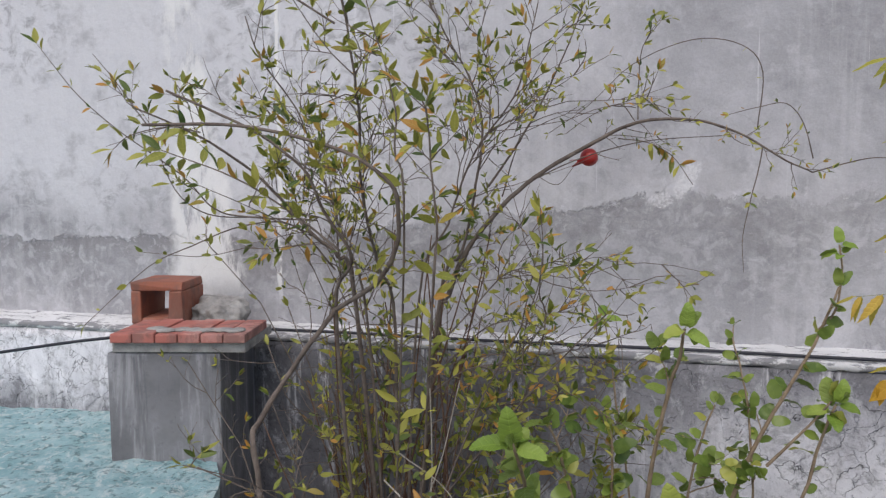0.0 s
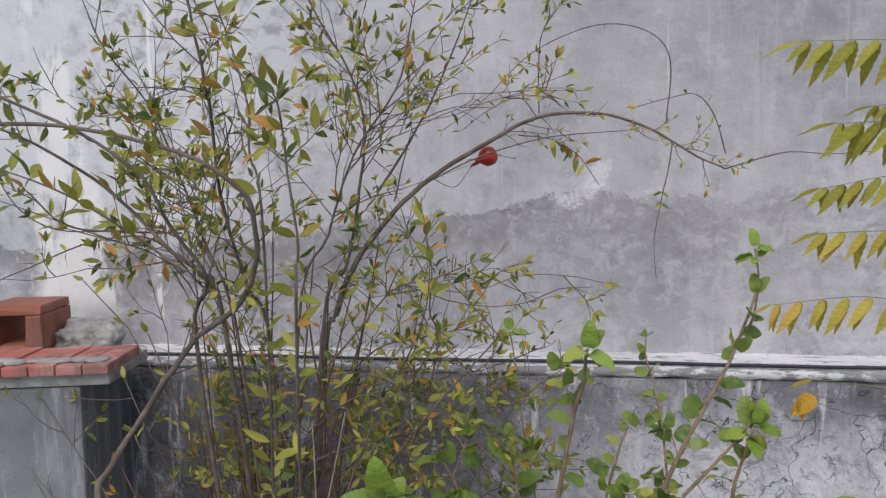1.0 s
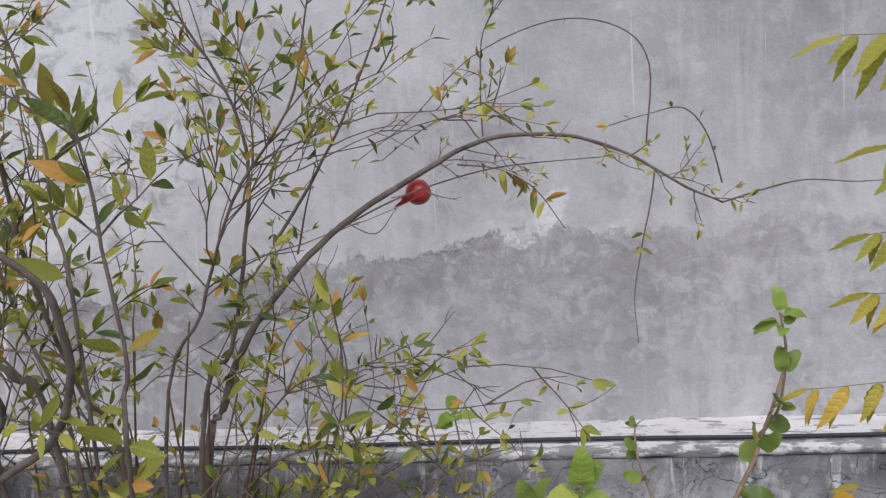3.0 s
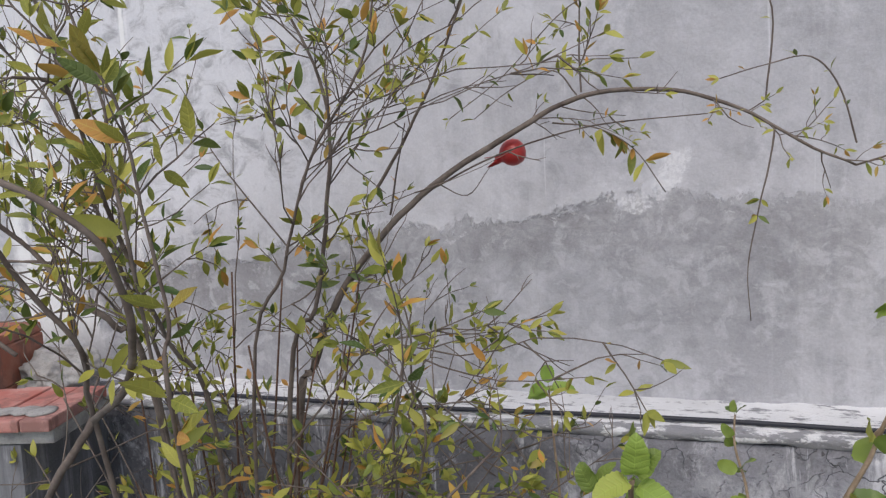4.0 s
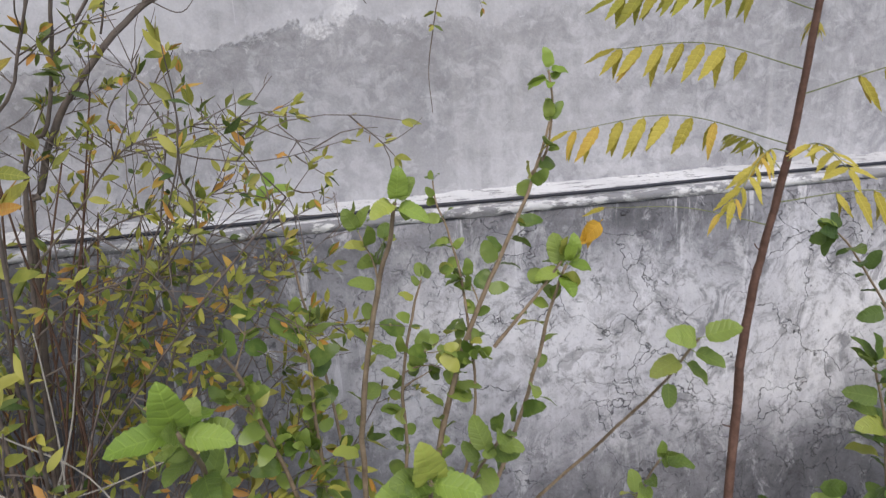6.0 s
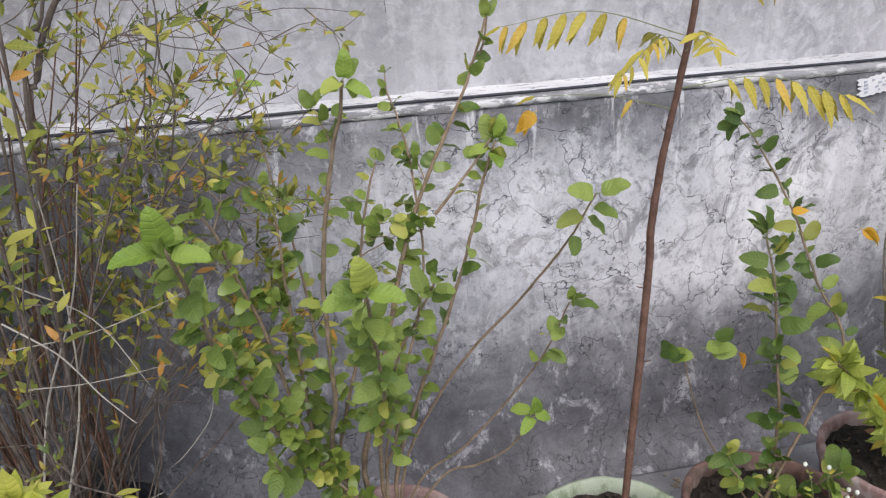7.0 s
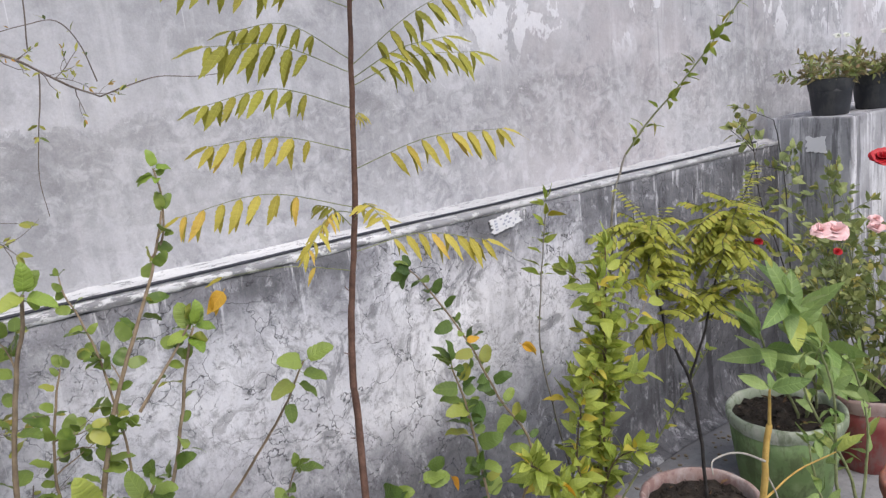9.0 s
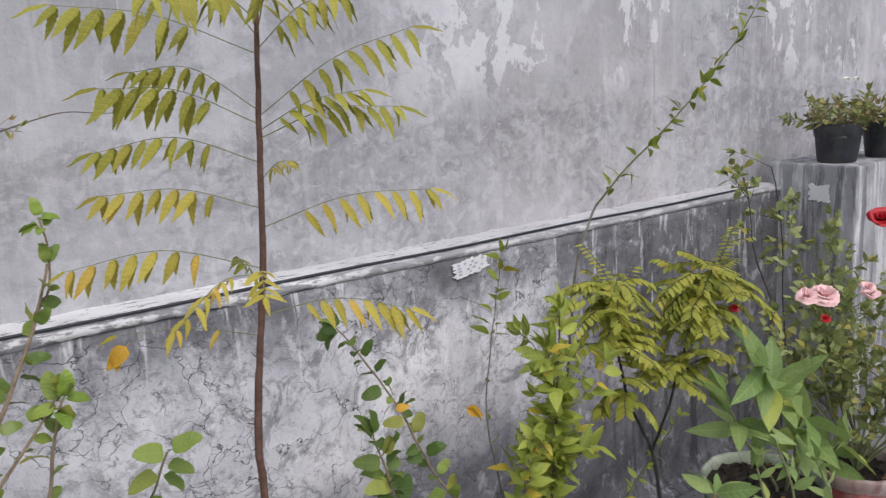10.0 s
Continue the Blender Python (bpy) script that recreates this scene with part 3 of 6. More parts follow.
# ---- leaves and plants ----
def leaf_mesh(name, material, width, seg=6, serr=0.0, fold=0.25, droop=0.15, peak=0.8, petiole=0.0, twist=0.0, side=0.0, full=0.85, ovate=False):
    """A blade of length 1 along +y, its upper face to +z, folded along the midrib and drooping to its tip."""
    bm = bmesh.new()
    rows = []
    for i in range(seg + 1):
        t = i / seg
        w = width / 2 * (math.sin(math.pi * min(1, t ** peak)) ** full if 0 < t < 1 else 0.012)
        if ovate and 0 < t < 1:
            w = width / 2 * 1.56 * t ** 0.38 * (1 - t) ** 0.50
        if serr and 0 < i < seg:
            w *= 1 + (serr if i % 2 else -serr)
        yv = petiole + t * (1 - petiole)
        zc = -droop * t * t
        xs = side * t * t
        wave = 0.05 * width * math.sin(t * 11 + width * 9)
        tw = twist * t
        ca, sa = math.cos(tw), math.sin(tw)
        rows.append([bm.verts.new((xs + s * w * ca, yv, zc + abs(s) * w * fold + s * w * sa + (wave if s else 0))) for s in (-1, 0, 1)])
    for a, b in zip(rows, rows[1:]):
        bm.faces.new((a[0], a[1], b[1], b[0]))
        bm.faces.new((a[1], a[2], b[2], b[1]))
    if petiole:
        tube(bm, [Vector((0, 0, 0)), Vector((0, petiole * 0.5, 0.01)), Vector((0, petiole * 1.05, 0))], 0.014, 0.010, 3)
    me = mesh_of(name, bm, material)
    for p in me.polygons:
        p.use_smooth = True
    return me


def aim(at, way, face, size):
    """A pose at a point with +y along way and +z as near to face as can be."""
    y = way.normalized()
    x = y.cross(face)
    x = x.normalized() if x.length > 1e-4 else y.orthogonal().normalized()
    z = x.cross(y)
    m = Matrix((x, y, z)).transposed().to_4x4()
    return Matrix.Translation(at) @ m @ Matrix.Diagonal((size, size, size, 1))


class Plant:
    """A thing with stem parts, a joined mesh of fine twigs, and leaves as parts of their own."""

    def __init__(self, name, label, category, at, wood, blades, seed, group="", slim=1.0, scale=1.0):
        self.slim, self.scale = slim, scale
        self.at = Vector(at)
        self.ob = thing(name, label, category, group, at=at)
        self.wood, self.blades, self.r = wood, blades, random.Random(seed)
        self.leaves, self.twigs, self.paths = [], bmesh.new(), []

    def stem(self, pts, r0, r1, name="stem", wood=None, n=5, sides=8):
        path = smooth_path(pts, n)
        r0, r1 = r0 * self.slim, r1 * self.slim
        for i, p in enumerate(path[1:-1], 1):
            p += Vector((noise.noise(p * 23), noise.noise(p * 23 + Vector((5, 0, 0))), 0)) * min(r0, 0.006) * (0.25 if name == "trunk" else 0.7)
        bm = bmesh.new()
        tube(bm, [p - self.at for p in path], r0, r1, sides, 0.12)
        part(name, bm, wood or self.wood, self.ob)
        self.paths.append(path)
        return path

    def leaf(self, at, way, size, face=None, blade=None):
        f = face or Vector((self.r.uniform(-0.9, 0.9), self.r.uniform(-1.3, 0.4), self.r.uniform(0.3, 1.0)))
        self.leaves.append((aim(at - self.at, way, f, size * self.scale), blade or self.r.choice(self.blades)))

    def ways(self, d, spread):
        """A direction that leans off d by about spread, round any side."""
        a = self.r.uniform(0, 6.283)
        o = d.orthogonal().normalized()
        o.rotate(Matrix.Rotation(a, 3, d))
        return (d * math.cos(spread) + o * math.sin(spread)).normalized()

    def dress(self, path, gap, size, u0=0.0, u1=1.0, each=2, spread=1.15, lift=0.12, tip=True):
        """Leaves in nodes along a path."""
        total = sum((b - a).length for a, b in zip(path, path[1:]))
        run, nxt = 0.0, u0 * total + gap * 0.5
        for a, b in zip(path, path[1:]):
            seg = (b - a).length
            d = (b - a).normalized()
            while nxt <= run + seg and nxt <= u1 * total:
                p = a.lerp(b, (nxt - run) / max(seg, 1e-6))
                for _ in range(max(1, round(each + self.r.uniform(-0.7, 0.7)))):
                    w = self.ways(d, spread * self.r.uniform(0.75, 1.2)) + Vector((0, 0, lift))
                    self.leaf(p, w, size * self.r.uniform(0.55, 1.25))
                nxt += gap * self.r.uniform(0.7, 1.3)
            run += seg
        if tip:
            d = (path[-1] - path[-2]).normalized()
            for _ in range(each + 1):
                self.leaf(path[-1], self.ways(d, 0.5) + Vector((0, 0, 0.1)), size * self.r.uniform(0.7, 1.1))

    def twig(self, at, way, length, r=0.0014, sag=0.0, n=4):
        p, d, path = at.copy(), way.normalized(), [at.copy()]
        for _ in range(n):
            d = (d + Vector((self.r.gauss(0, 0.16), self.r.gauss(0, 0.16), self.r.gauss(0, 0.12) - sag))).normalized()
            p = p + d * length / n
            path.append(p.copy())
        tube(self.twigs, [q - self.at for q in path], r * self.slim, r * self.slim * 0.45, 4)
        return path

    def brush(self, path, count, length, size, u0=0.1, u1=1.0, spread=1.1, gap=0.03, each=2, lift=0.2, depth=0.65, bare=0.25):
        """Side twigs with leaves, and finer twigs on these."""
        for _ in range(count):
            k = self.r.uniform(u0, u1) * (len(path) - 1)
            i = min(int(k), len(path) - 2)
            p = path[i].lerp(path[i + 1], k - i)
            d = (path[i + 1] - path[i]).normalized()
            w = self.ways(d, spread * self.r.uniform(0.6, 1.2)) + Vector((0, 0, lift))
            L = length * self.r.uniform(0.35, 1.3)
            tw = self.twig(p, w, L, 0.0016)
            if self.r.random() > bare:
                self.dress(tw, gap, size, 0.15, 1.0, each)
            for _ in range(2):
                if self.r.random() < depth:
                    j = self.r.randrange(1, len(tw) - 1)
                    t2 = self.twig(tw[j], self.ways((tw[j + 1] - tw[j]).normalized(), 0.8) + Vector((0, 0, 0.2)), L * self.r.uniform(0.3, 0.7), 0.0011)
                    if self.r.random() > bare:
                        self.dress(t2, gap, size * 0.85, 0.2, 1.0, each)

    def crown(self, path, size, blades, n=4):
        """An upright top leaf with a ring of spreading leaves under it."""
        d = (path[-1] - path[-2]).normalized()
        self.leaf(path[-1], d + Vector((0.05, -0.12, 0.3)), size * 1.1, Vector((0.2, -1, 0.1)), blades[0])
        a0 = self.r.uniform(0, 6.283)
        for k in range(n):
            a = a0 + 6.283 * k / n + self.r.uniform(-0.3, 0.3)
            w = Vector((math.cos(a), math.sin(a) * 0.8, self.r.uniform(-0.15, 0.35)))
            self.leaf(path[-1] - d * 0.006 * k, w, size * self.r.uniform(0.85, 1.15), Vector((w.x * -0.2, -0.7, 1.0)), blades[k % len(blades)])

    def finish(self, most=300, name="leaf"):
        if self.twigs.verts:
            tagged(part("brushwood", self.twigs, self.wood, self.ob), kind="stuff")
        order = sorted(self.leaves, key=lambda l: l[0].translation.y)
        for m, me in order[:most]:
            ob = new(name, me)
            ob.parent = self.ob
            ob.matrix_local = m
        groups = {}
        for m, me in order[most:]:
            groups.setdefault(me.materials[0].name, []).append((m, me))
        for rest in groups.values():
            vs, fs = [], []
            for m, me in rest:
                k = len(vs)
                vs += [m @ v.co for v in me.vertices]
                fs += [[k + i for i in p.vertices] for p in me.polygons]
            me = bpy.data.meshes.new("foliage")
            me.from_pydata(vs, [], fs)
            me.materials.append(rest[0][1].materials[0])
            for p in me.polygons:
                p.use_smooth = True
            ob = new("foliage", me)
            ob.parent = self.ob
            tagged(ob, kind="stuff")


POM_LEAF = leaf_mat("pomegranate_leaf", (0.12, 0.16, 0.025), (0.44, 0.42, 0.085), (0.55, 0.25, 0.06), 0.19)
POM_DARK = leaf_mat("mature_pomegranate_leaf", (0.05, 0.095, 0.025), (0.17, 0.22, 0.055), (0.40, 0.30, 0.06), 0.14, 0.4)
HIB_LEAF = leaf_mat("hibiscus_leaf", (0.075, 0.135, 0.025), (0.26, 0.34, 0.07), (0.42, 0.42, 0.09), 0.16, 0.34)
HIB_YOUNG = leaf_mat("young_hibiscus_leaf", (0.15, 0.25, 0.03), (0.29, 0.40, 0.075), (0.40, 0.44, 0.09), 0.15, 0.30)
NEEM_LEAF = leaf_mat("green_neem_leaf", (0.24, 0.24, 0.03), (0.42, 0.40, 0.06), (0.36, 0.31, 0.05), 0.25, 0.45)
NEEM_YELLOW = leaf_mat("yellow_neem_leaf", (0.34, 0.29, 0.035), (0.56, 0.47, 0.085), (0.62, 0.40, 0.07), 0.2, 0.5)
LIME_LEAF = leaf_mat("lime_leaf", (0.19, 0.26, 0.035), (0.42, 0.47, 0.09), (0.62, 0.46, 0.06), 0.12, 0.42)
SILVER_LEAF = leaf_mat("pale_broad_leaf", (0.14, 0.24, 0.06), (0.32, 0.42, 0.14), (0.42, 0.46, 0.10), 0.2, 0.36)
ROSE_LEAF = leaf_mat("rose_leaf", (0.13, 0.18, 0.05), (0.36, 0.40, 0.15), (0.42, 0.36, 0.08), 0.2, 0.42)
FEATHER = leaf_mat("feathery_leaflet", (0.21, 0.24, 0.03), (0.38, 0.39, 0.06), (0.42, 0.36, 0.06), 0.2, 0.5)
ORANGE_LEAF = leaf_mat("withered_orange_leaf", (0.62, 0.33, 0.03), (0.70, 0.44, 0.05), (0.62, 0.26, 0.03), 0.3, 0.5)
GREY_WOOD = bark("grey_pomegranate_bark", (0.075, 0.055, 0.045), (0.22, 0.18, 0.15))
HIB_WOOD = bark("hibiscus_bark", (0.14, 0.10, 0.065), (0.34, 0.26, 0.17), 40.0)
NEEM_WOOD = bark("neem_bark", (0.075, 0.036, 0.024), (0.19, 0.105, 0.075), 45.0)
DARK_WOOD = bark("dark_stem_bark", (0.035, 0.032, 0.032), (0.11, 0.10, 0.095))
GREEN_WOOD = bark("green_stem", (0.14, 0.17, 0.06), (0.30, 0.32, 0.16), 40.0)
PALE_WOOD = bark("pale_dry_stem", (0.24, 0.22, 0.18), (0.44, 0.41, 0.36), 40.0)
YELLOW_WOOD = bark("yellow_stem", (0.36, 0.22, 0.05), (0.52, 0.36, 0.10), 40.0)
FRUIT_SKIN = clay("pomegranate_skin", (0.36, 0.022, 0.022), (0.46, 0.05, 0.04), (0.22, 0.02, 0.02), 0.35)

HIB_DARK = leaf_mat("dark_hibiscus_leaf", (0.04, 0.085, 0.016), (0.13, 0.20, 0.04), (0.34, 0.34, 0.06), 0.10, 0.36)
POM = [leaf_mesh("pomegranate_leaf", POM_LEAF, w, 5, 0, f, d, 0.85, 0.06, t) for w, f, d, t in ((0.30, 0.35, 0.1, 0.2), (0.34, 0.2, 0.25, -0.3), (0.27, 0.5, 0.02, 0.4), (0.36, 0.3, -0.12, 0.0))]
POMD = [leaf_mesh("dark_pomegranate_leaf", POM_DARK, w, 6, 0, f, d, 0.85, 0.06, t) for w, f, d, t in ((0.30, 0.35, 0.15, 0.2), (0.33, 0.25, 0.3, -0.2), (0.28, 0.45, 0.05, 0.3))]
HIB = [leaf_mesh("hibiscus_leaf", HIB_LEAF, w, 12, 0.035, f, d, 0.72, 0.17, t, full=0.66, ovate=True) for w, f, d, t in ((0.68, 0.22, 0.2, 0.1), (0.74, 0.12, 0.34, -0.2), (0.60, 0.4, 0.1, 0.25), (0.70, 0.15, 0.5, 0.0))]
HIBY = [leaf_mesh("young_hibiscus_leaf", HIB_YOUNG, w, 16, 0.05, f, d, 0.70, 0.14, t, full=0.64, ovate=True) for w, f, d, t in ((0.66, 0.35, 0.3, 0.1), (0.60, 0.45, 0.45, -0.15), (0.68, 0.25, 0.38, 0.15))]
NEEM = [leaf_mesh("neem_leaflet", NEEM_LEAF, w, 12, 0.10, f, d, 0.62, 0.03, t, s) for w, f, d, t, s in ((0.26, 0.3, 0.1, 0.3, 0.12), (0.23, 0.2, 0.16, -0.3, -0.12), (0.28, 0.4, 0.05, 0.1, 0.07))]
NEEMY = [leaf_mesh("yellow_neem_leaflet", NEEM_YELLOW, w, 12, 0.10, f, d, 0.62, 0.03, t, s) for w, f, d, t, s in ((0.26, 0.3, 0.12, 0.3, 0.12), (0.23, 0.2, 0.2, -0.3, -0.12), (0.28, 0.35, 0.05, 0.1, 0.07))]
LIME = [leaf_mesh("lime_leaf", LIME_LEAF, w, 7, 0, f, d, 0.72, 0.12, t) for w, f, d, t in ((0.38, 0.3, 0.25, 0.2), (0.44, 0.15, 0.45, -0.3), (0.34, 0.4, 0.1, 0.4))]
LONG = [leaf_mesh("broad_leaf", SILVER_LEAF, w, 8, 0, f, d, 0.8, 0.05, t) for w, f, d, t in ((0.36, 0.3, 0.15, 0.1), (0.32, 0.2, 0.4, -0.2), (0.38, 0.4, 0.05, 0.2))]
ROSE = [leaf_mesh("rose_leaf", ROSE_LEAF, w, 8, 0.06, f, d, 0.7, 0.1, t) for w, f, d, t in ((0.58, 0.3, 0.2, 0.1), (0.52, 0.2, 0.3, -0.2), (0.50, 0.45, 0.1, 0.2))]
ORANGE = [leaf_mesh("orange_leaf", ORANGE_LEAF, 0.52, 8, 0.0, 0.4, 0.3, 0.7, 0.12, 0.3)]
DEAD_LEAF = leaf_mat("dead_leaf", (0.09, 0.05, 0.028), (0.24, 0.14, 0.07), (0.34, 0.22, 0.09), 0.25, 0.7)
DEAD = [leaf_mesh("dead_leaf", DEAD_LEAF, w, 6, 0, f, d, 0.75, 0.1, t) for w, f, d, t in ((0.5, 0.6, 0.3, 0.6), (0.4, 0.8, -0.2, -0.5), (0.55, 0.4, 0.4, 0.9))]
HIBD = [leaf_mesh("dark_hibiscus_leaf", HIB_DARK, w, 10, 0.03, f, d, 0.74, 0.17, t, full=0.6, ovate=True) for w, f, d, t in ((0.66, 0.25, 0.25, 0.1), (0.72, 0.15, 0.4, -0.2), (0.60, 0.4, 0.1, 0.25))]


# ---- pomegranate bush ----
bush = Plant("pomegranate_bush", "thin-branched pomegranate bush with sparse yellowing leaves and one fruit", "shrub", (-0.36, 1.7, 0.26), GREY_WOOD, POM + POM + POM + POMD, 11, slim=0.72, scale=0.98)
p = bush.stem([(-0.36, 1.7, 0.26), (-0.273, 1.681, 1.115), (-0.247, 1.699, 1.23), (-0.22, 1.718, 1.314), (-0.147, 1.735, 1.416), (-0.065, 1.754, 1.493), (0.021, 1.773, 1.546)], 0.0095, 0.0062)
bush.brush(p, 10, 0.1, 0.022, 0.15, 1.0, gap=0.03, each=2)
p = bush.stem([(0.021, 1.773, 1.546), (0.08, 1.771, 1.577), (0.126, 1.772, 1.6), (0.194, 1.771, 1.614), (0.291, 1.772, 1.606), (0.376, 1.772, 1.571), (0.439, 1.775, 1.53), (0.5, 1.777, 1.499)], 0.0062, 0.0022)
bush.brush(p, 15, 0.08, 0.018, 0.1, 1.0, gap=0.035, each=1)
p = bush.stem([(0.5, 1.777, 1.499), (0.549, 1.761, 1.514), (0.605, 1.744, 1.526), (0.67, 1.728, 1.52), (0.732, 1.712, 1.522)], 0.002, 0.0009)
bush.dress(p, 0.05, 0.016, 0.0, 0.4, 3, tip=False)
p = bush.stem([(0.404, 1.776, 1.551), (0.397, 1.781, 1.499), (0.386, 1.787, 1.45), (0.372, 1.794, 1.365), (0.376, 1.8, 1.289)], 0.002, 0.0009)
bush.dress(p, 0.02, 0.022, 0.32, 0.5, 3, tip=False)
p = bush.stem([(0.154, 1.779, 1.615), (0.154, 1.772, 1.69), (0.163, 1.764, 1.766), (0.199, 1.757, 1.816)], 0.002, 0.001)
bush.dress(p, 0.05, 0.024, 0.2, 1.0, 2)
bush.brush(p, 4, 0.1, 0.022, bare=0.4)
p = bush.stem([(0.148, 1.779, 1.612), (0.115, 1.775, 1.648), (0.053, 1.772, 1.624), (0, 1.771, 1.587)], 0.0016, 0.0008)
bush.dress(p, 0.04, 0.022, 0.1, 1, 1)
p = bush.stem([(0.5, 1.775, 1.527), (0.478, 1.763, 1.597), (0.444, 1.754, 1.637), (0.392, 1.747, 1.631), (0.335, 1.74, 1.617)], 0.0018, 0.0009)
bush.dress(p, 0.05, 0.018, 0.1, 1, 2)
p = bush.stem([(0.393, 1.775, 1.591), (0.399, 1.766, 1.703), (0.358, 1.76, 1.758), (0.263, 1.758, 1.774), (0.142, 1.759, 1.729), (0.05, 1.76, 1.646), (-0.034, 1.76, 1.589)], 0.0018, 0.0009)
bush.dress(p, 0.07, 0.016, 0.1, 1, 1)
p = bush.stem([(-0.142, 1.78, 1.451), (-0.116, 1.753, 1.524), (-0.091, 1.727, 1.586)], 0.0025, 0.0012)
bush.dress(p, 0.05, 0.02, 0.2, 1, 1)
p = bush.stem([(-0.176, 1.78, 1.472), (-0.099, 1.762, 1.575), (-0.039, 1.745, 1.674), (0.02, 1.727, 1.796), (0.065, 1.71, 1.908)], 0.004, 0.0012)
bush.brush(p, 8, 0.12, 0.022, 0.1)
bush.dress(p, 0.06, 0.02, 0.3, 1, 2)
p = bush.stem([(-0.076, 1.777, 1.486), (0.023, 1.756, 1.529), (0.118, 1.735, 1.556), (0.196, 1.716, 1.568), (0.319, 1.695, 1.572)], 0.0022, 0.001)
bush.dress(p, 0.06, 0.024, 0.2, 0.75, 2)
p = bush.stem([(0.114, 1.77, 1.575), (0.177, 1.754, 1.564), (0.227, 1.738, 1.533), (0.267, 1.724, 1.475)], 0.0018, 0.001)
bush.dress(p, 0.022, 0.034, 0.3, 0.75, 3, tip=False)
p = bush.stem([(-0.064, 1.777, 1.497), (-0.017, 1.777, 1.477), (0.02, 1.774, 1.517)], 0.0016, 0.0008)
p = bush.stem([(-0.36, 1.7, 0.26), (-0.253, 1.63, 1.198), (-0.195, 1.615, 1.336), (-0.16, 1.601, 1.479), (-0.144, 1.588, 1.586), (-0.162, 1.576, 1.677), (-0.215, 1.566, 1.778), (-0.257, 1.555, 1.864)], 0.0055, 0.0018)
bush.brush(p, 15, 0.13, 0.032, 0.15, 1.0, gap=0.03, each=2)
p = bush.stem([(-0.35, 1.66, 0.3), (-0.283, 1.583, 1.208), (-0.209, 1.56, 1.398), (-0.152, 1.539, 1.535), (-0.067, 1.518, 1.643), (-0.032, 1.499, 1.748), (-0.009, 1.48, 1.849)], 0.004, 0.0012)
bush.brush(p, 12, 0.12, 0.028, 0.15, 1.0, gap=0.03, each=2)
p = bush.stem([(-0.37, 1.68, 0.3), (-0.316, 1.539, 1.163), (-0.327, 1.471, 1.318), (-0.332, 1.401, 1.47), (-0.308, 1.334, 1.589), (-0.303, 1.286, 1.711), (-0.316, 1.260, 1.820), (-0.338, 1.234, 1.909)], 0.005, 0.002)
bush.dress(p, 0.035, 0.036, 0.35, 1, 2)
bush.brush(p, 9, 0.1, 0.03, 0.3)
p = bush.stem([(-0.317, 1.255, 1.743), (-0.394, 1.240, 1.794), (-0.472, 1.226, 1.847), (-0.559, 1.212, 1.909)], 0.0028, 0.0015)
bush.dress(p, 0.028, 0.036, 0.1, 1, 2)
p = bush.stem([(-0.38, 1.68, 0.3), (-0.375, 1.54, 1.173), (-0.432, 1.528, 1.391), (-0.471, 1.520, 1.512), (-0.520, 1.518, 1.635), (-0.580, 1.484, 1.732), (-0.593, 1.450, 1.812)], 0.0042, 0.0016)
bush.brush(p, 12, 0.13, 0.036, 0.15, 1.0, gap=0.03, each=2)
p = bush.stem([(-0.38, 1.68, 0.3), (-0.395, 1.521, 1.222), (-0.419, 1.484, 1.335), (-0.456, 1.467, 1.374), (-0.520, 1.463, 1.440), (-0.561, 1.417, 1.500), (-0.598, 1.371, 1.543), (-0.661, 1.326, 1.586), (-0.730, 1.280, 1.622)], 0.007, 0.0022)
bush.brush(p, 13, 0.13, 0.036, 0.3, 1.0, gap=0.03, each=2)
p = bush.stem([(-0.591, 1.280, 1.573), (-0.640, 1.260, 1.583), (-0.708, 1.240, 1.568), (-0.729, 1.220, 1.543)], 0.0022, 0.001)
bush.dress(p, 0.025, 0.045, 0.1, 1, 2)
p = bush.stem([(-0.527, 1.620, 1.401), (-0.675, 1.587, 1.409), (-0.739, 1.553, 1.428), (-0.798, 1.520, 1.502), (-0.940, 1.487, 1.607), (-1.010, 1.453, 1.684), (-1.069, 1.420, 1.779)], 0.003, 0.001)
bush.dress(p, 0.06, 0.034, 0.3, 1, 2)
bush.brush(p, 4, 0.1, 0.03, .3)
p = bush.stem([(-0.477, 1.605, 1.294), (-0.560, 1.576, 1.391), (-0.658, 1.532, 1.392), (-0.755, 1.488, 1.351), (-0.836, 1.444, 1.306), (-0.961, 1.400, 1.187)], 0.003, 0.001)
bush.dress(p, 0.07, 0.034, 0.4, 1, 1)
p = bush.stem([(-0.640, 1.600, 1.408), (-0.759, 1.562, 1.415), (-0.818, 1.525, 1.471), (-0.829, 1.488, 1.573), (-0.734, 1.450, 1.581)], 0.0022, 0.001)
bush.dress(p, 0.05, 0.036, 0.2, 1, 2)
p = bush.stem([(-0.43, 1.62, 0.28), (-0.491, 1.360, 0.711), (-0.511, 1.300, 0.987), (-0.523, 1.350, 1.032), (-0.493, 1.398, 1.104), (-0.438, 1.392, 1.177), (-0.387, 1.398, 1.242)], 0.0085, 0.0065)
p = bush.stem([(-0.387, 1.398, 1.242), (-0.279, 1.329, 1.304), (-0.223, 1.284, 1.375), (-0.211, 1.257, 1.430), (-0.215, 1.231, 1.479), (-0.286, 1.205, 1.532), (-0.446, 1.179, 1.573), (-0.618, 1.154, 1.578)], 0.0065, 0.0035)
bush.brush(p, 6, 0.12, 0.032, 0.3)
bush.dress(p, 0.05, 0.034, 0.5, 1, 2)
